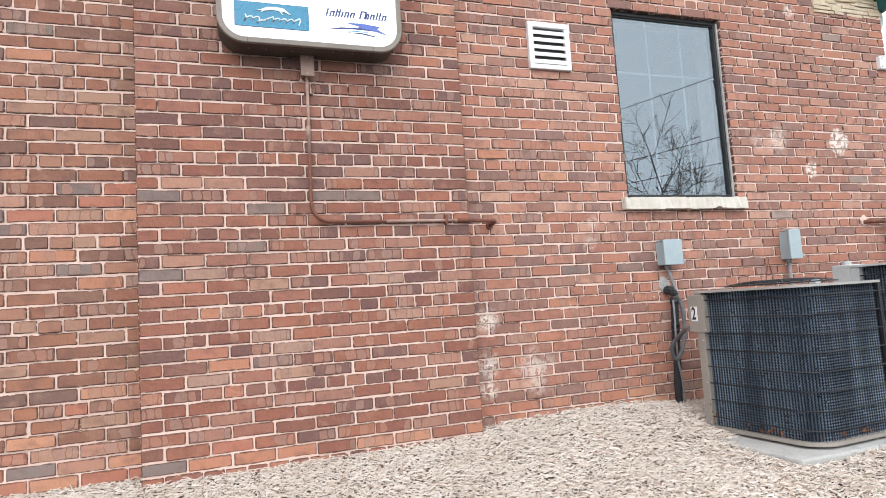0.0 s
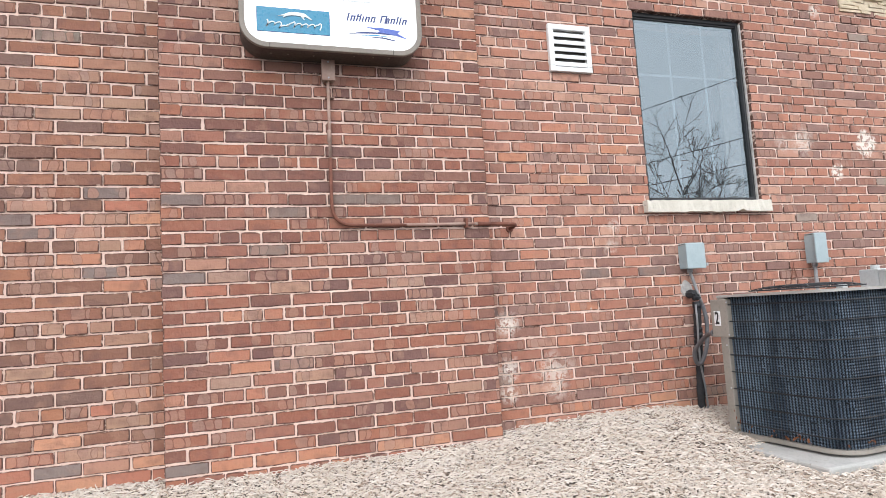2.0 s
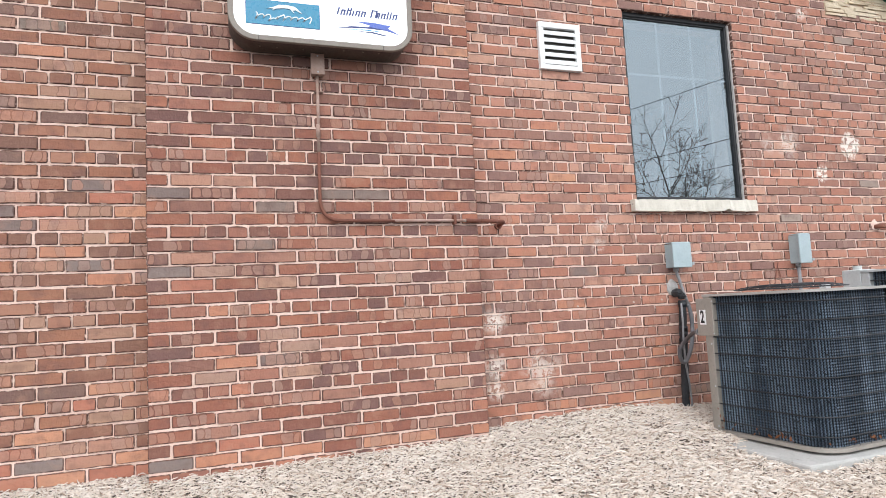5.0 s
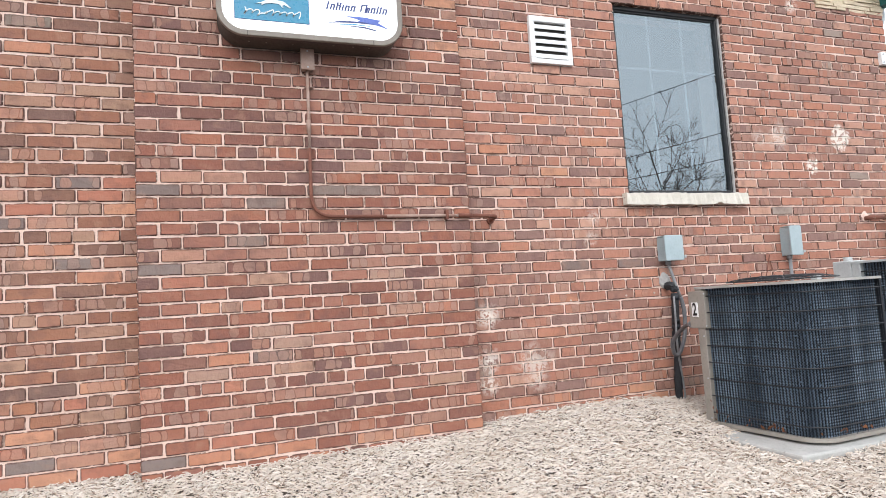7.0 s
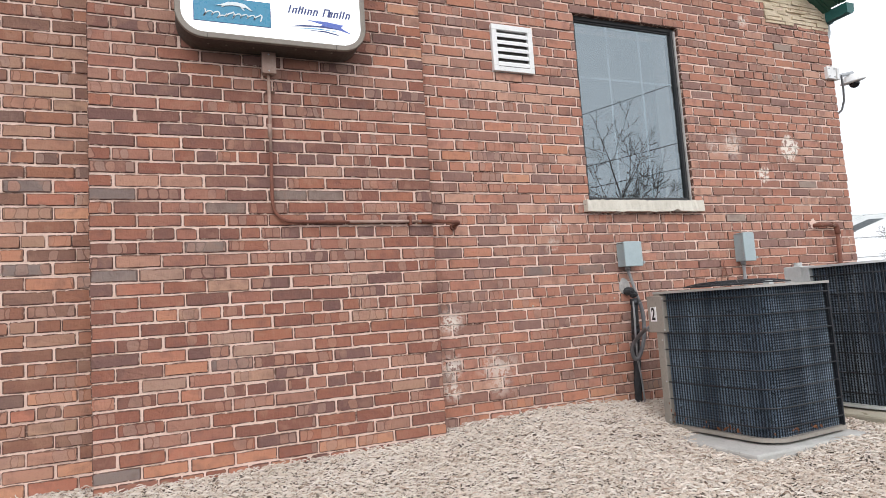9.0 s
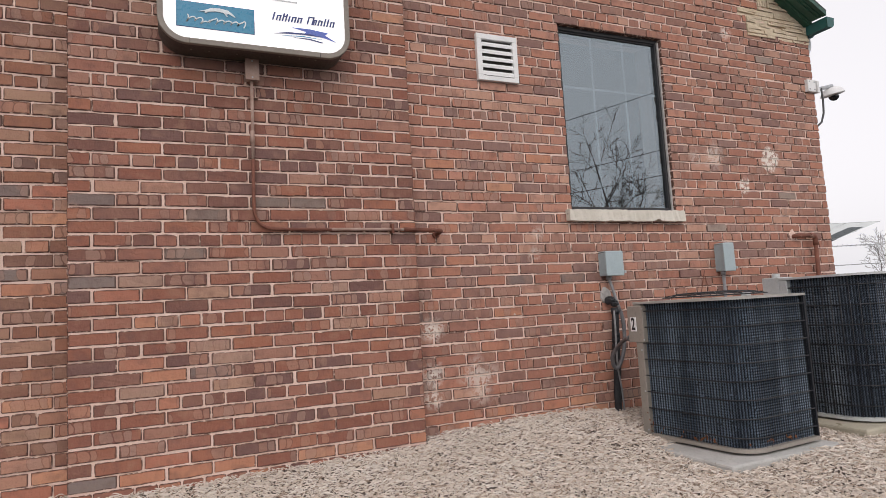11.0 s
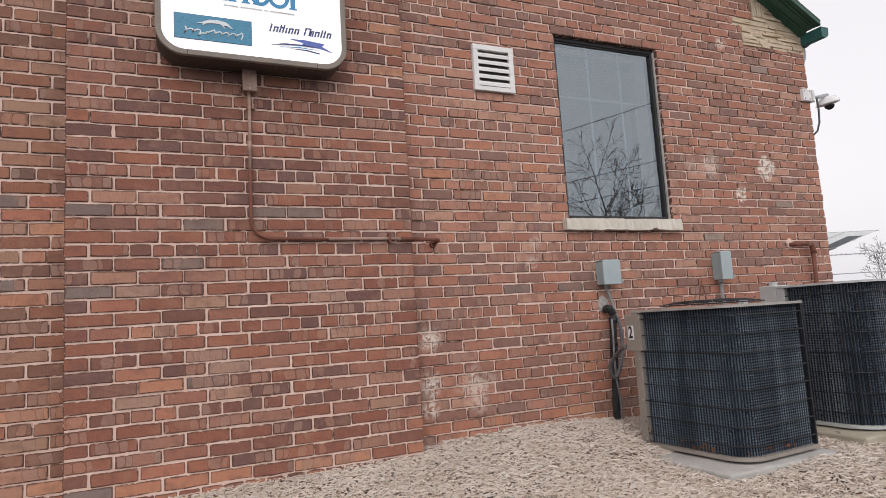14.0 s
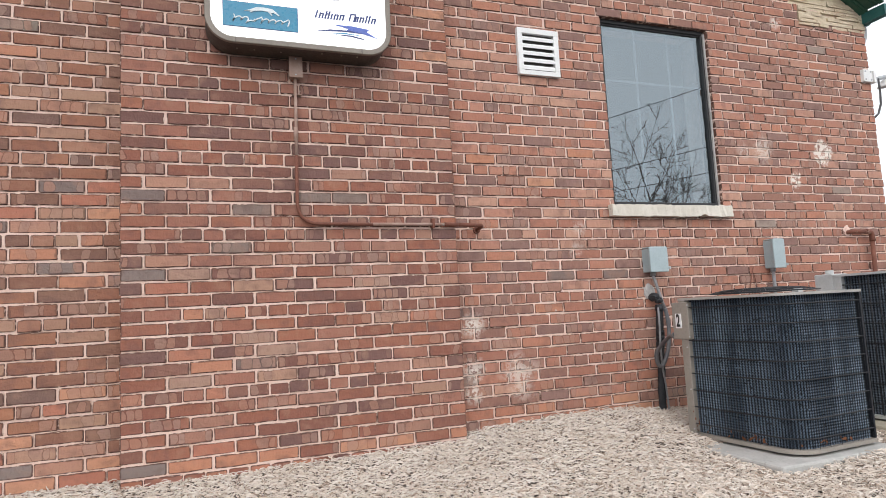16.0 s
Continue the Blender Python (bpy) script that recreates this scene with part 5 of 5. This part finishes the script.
# ---- security camera ----
def build_dome_camera():
    c = thing("security_camera", (5.8, 0.1, 2.6), "white dome security camera on a corner bracket", "security camera")
    part("corner_plate", boxed(5.700, 5.806, 0.088, FACE_W + 0.002, 2.563, 2.673, bevel=0.004), WHITE_METAL, c)
    part("side_plate", boxed(END + 0.006, END + 0.035, 0.088, 0.26, 2.563, 2.673, bevel=0.004), WHITE_METAL, c)
    for x in (5.72, 5.785):
        for z in (2.583, 2.653):
            part("bolt", disc(bmesh.new(), (x, 0.086, z), 0.007, 0.006, "y", 10), STEEL, c)
    part("arm", tube(bmesh.new(), [(END + 0.03, 0.16, 2.615), (5.96, 0.16, 2.635), (6.13, 0.16, 2.672)], [0.022, 0.016, 0.020], 12), STEEL, c, "grey metal arm")
    bm = bmesh.new()
    prof = [(0.0, 0.062), (0.034, 0.060), (0.062, 0.050), (0.088, 0.025), (0.098, 0.0), (0.103, -0.008), (0.098, -0.016), (0.078, -0.021), (0.0, -0.023)]
    rings = []
    for rr, z in prof:
        rings.append([bm.verts.new((6.130 + max(rr, 0.001) * math.cos(a), 0.16 + max(rr, 0.001) * math.sin(a), 2.603 + z + 0.22 * max(rr, 0.001) * math.cos(a))) for a in (2 * math.pi * k / 28 for k in range(28))])
    for a, b in zip(rings, rings[1:]):
        for k in range(28):
            bm.faces.new((a[k], a[(k + 1) % 28], b[(k + 1) % 28], b[k])).smooth = True
    bmesh.ops.recalc_face_normals(bm, faces=bm.faces[:])
    part("housing", bm, WHITE_METAL, c)
    bm = bmesh.new()
    bmesh.ops.create_uvsphere(bm, u_segments=24, v_segments=12, radius=0.044)
    for v in bm.verts:
        v.co = Vector((6.140, 0.155, 2.578)) + Vector((v.co.x, v.co.y, min(v.co.z, 0.0)))
    part("dome", bm, DOME_BLACK, c, "smoked dark dome")
    part("cable", tube(bmesh.new(), [(5.965, 0.15, 2.635), (5.972, 0.15, 2.52), (5.960, 0.15, 2.40), (5.915, 0.15, 2.31), (5.825, 0.15, 2.25)], 0.009, 8), DARK_CABLE, c, "dark grey hanging cable")


# ---- surroundings ----
def grow(trunk, twig, base, way, length, radius, level, r):
    """A limb that tapers and curves upwards, and its side branches in turn."""
    pts, radii = [Vector(base)], [radius]
    d = Vector(way).normalized()
    steps = (9, 7, 5, 4)[level]
    for k in range(steps):
        d = (d + Vector((r.gauss(0, 0.09), r.gauss(0, 0.09), r.gauss(0.05 if level else 0.0, 0.06)))).normalized()
        pts.append(pts[-1] + d * length / steps)
        radii.append(max(radius * (1 - 0.86 * (k + 1) / steps), 0.0075))
    tube(trunk if level < 1 else twig, pts, radii, 7 if level < 2 else 3, caps=False)
    if level >= 3:
        return
    count, turn = (9, 6, 3)[level], r.uniform(0, 6.28)
    for k in range(count):
        f = (0.30 if level == 0 else 0.22) + 0.72 * (k + r.uniform(0.1, 0.9)) / count
        i = min(int(f * steps), steps - 1)
        p = pts[i].lerp(pts[i + 1], f * steps - i)
        limb = (pts[i + 1] - pts[i]).normalized()
        turn += 2.4 + r.gauss(0, 0.3)
        side = limb.orthogonal().normalized()
        side = Matrix.Rotation(turn, 3, limb) @ side
        lean = radians(r.uniform(34, 56))
        nd = limb * math.cos(lean) + side * math.sin(lean)
        nd.z = max(nd.z, 0.0)
        size = length * (0.62 - 0.38 * f) * r.uniform(0.8, 1.2)
        grow(trunk, twig, p, nd, size, max(radii[i] * 0.60, 0.0085), level + 1, r)


def build_tree(x, y, height, seed, lean=0.0):
    r = random.Random(seed)
    z = ground_z(x, y)
    t = thing("tree", (x, y, z), "bare leafless winter tree with fine twigs", "tree", "bare trees")
    trunk, twig = bmesh.new(), bmesh.new()
    grow(trunk, twig, (x, y, z - 0.1), (lean, r.gauss(0, 0.03), 1), height, height * 0.0125, 0, r)
    part("trunk", trunk, BARK, t)
    part("crown", twig, BARK, t, "fine bare twigs")


def build_surroundings():
    for x, y, h, seed, lean in ((12.3, -11.2, 6.1, 3, 0.17), (11.1, -11.6, 5.6, 8, 0.03), (14.2, -11.9, 4.5, 14, 0.12),
                                (40.6, 20.6, 3.9, 41, 0.0), (43.0, 21.0, 4.3, 47, 0.0)):
        build_tree(x, y, h, seed, lean)
    for x, y in ((13.2, -24.7), (20.6, 2.6)):
        p = thing("utility_pole", (x, y, -0.42), "weathered timber utility pole with a crossarm", "utility pole", "utility poles")
        part("pole", tube(bmesh.new(), [(x, y, -0.5), (x, y, 9.4)], [0.15, 0.10], 10), BARK, p)
        part("crossarm", boxed(x - 1.0, x + 1.0, y - 0.06, y + 0.06, 8.5, 8.65, bevel=0.01), BARK, p)
    for dx, dz in ((0.0, 8.55), (-0.6, 6.3), (0.2, 5.6)):
        w = thing("overhead_wire", (16, -12, dz), "black overhead utility wire", "wire", "overhead wires")
        pts = [(13.2 + dx + 7.4 * t, -24.7 + 27.3 * t, dz - 0.5 * (1 - (2 * t - 1) ** 2)) for t in (q / 16 for q in range(17))]
        part("strand", tube(bmesh.new(), pts, 0.013, 5), WIRE, w)
    # tilted panel canopy beyond the corner
    c = thing("panel_canopy", (17, 12, -0.4), "tilted grey panel canopy on steel posts", "canopy")
    e = Vector((0.44, -3.53, 0.82))
    ax = Vector((0.835, 0.55, 0.0)).normalized()
    side = Vector((ax.y, -ax.x, 0))
    mid = e + ax * 21.0
    m0 = Matrix.Translation((mid.x, mid.y, 0)) @ Matrix((side, ax, (0, 0, 1))).transposed().to_4x4()
    m = m0 @ Matrix.Translation((0.89, 0, 0)) @ pose(0, 0, 0, 0, 0, 38) @ Matrix.Translation((-0.89, 0, 0))

    def put(name, bm, material, label=""):
        bm.transform(m)
        part(name, bm, material, c, label)
    lo, hi, lean = 2.04, 2.53, 3.7
    for k in range(4):
        xa = 0.89 - 1.0 * (k + 1)
        for name, grow_x, dz, material in (("panel", 0.0, 0.0, PANEL_GLASS), ("panel_frame", 0.03, -0.03, STEEL)):
            bm = bmesh.new()
            prism(bm, [(-0.6, lo + dz), (-0.6, lo + dz + 0.028), (0.0, hi + dz + 0.028), (0.0, hi + dz)], "x", xa + 0.02 - grow_x, xa + 0.98 + grow_x * 0.6)
            for v in bm.verts:
                v.co.x += (v.co.z - hi) * lean
            put(name, bm, material)
    for f, half in ((0.0, 0.018), (0.46, 0.012), (1.0, 0.016)):
        zc, yc = lo + (hi - lo) * f, -0.6 + 0.6 * f
        bm = boxed(-3.12, 0.90, yc - 0.02, yc + 0.02, zc - half - 0.03, zc + half)
        for v in bm.verts:
            v.co.x += (v.co.z - hi) * lean
        put("purlin", bm, PANEL_DARK, "dark steel purlin")
    for xa in (-3.0, -1.6):
        put("post", boxed(xa - 0.06, xa + 0.06, -0.36, -0.24, -0.45, 2.22), STEEL)
    put("brace", prism(bmesh.new(), [(-1.42, 2.06), (-0.62, 2.34), (-0.20, 2.34), (-1.00, 2.06)], "y", -0.80, -0.76), PANEL_DARK, "dark bracket plate")
    # wire fence with barbed top strand
    f = thing("wire_fence", (14, 9, -0.4), "galvanised wire fence with a barbed top strand", "fence")
    fm = e + ax * 17.0
    mm = Matrix.Translation((fm.x, fm.y, 0)) @ Matrix((side, ax, (0, 0, 1))).transposed().to_4x4() @ pose(0, 0, 0, 0, 0, 40)
    for k in range(6):
        x = -2.2 + 1.8 * k
        bm = tube(bmesh.new(), [(x, 0, -0.45), (x, 0, 1.74)], 0.03, 8)
        bm.transform(mm)
        part("post", bm, STEEL, f)
    for z in (0.2, 0.6, 1.0, 1.3, 1.74):
        bm = tube(bmesh.new(), [(-2.4 + 1.0 * k, 0, z + 0.006 * (k % 2)) for k in range(12)], 0.010, 5)
        bm.transform(mm)
        part("strand", bm, STEEL, f)
    for k in range(74):
        x = -2.3 + 0.12 * k
        bm = tube(bmesh.new(), [(x - 0.022, 0, 1.715), (x + 0.022, 0, 1.772)], 0.007, 4)
        bm.transform(mm)
        part("barb", bm, STEEL, f)


build_ground()
east, west, pil = build_shell()
build_roof()
build_window()
build_vent()
build_sign()
build_sign_conduit()
build_disconnects()
build_drain()
build_units()
build_dome_camera()
build_surroundings()
build_chips()
build_split_stone(east)
build_bricks(east, west, pil)
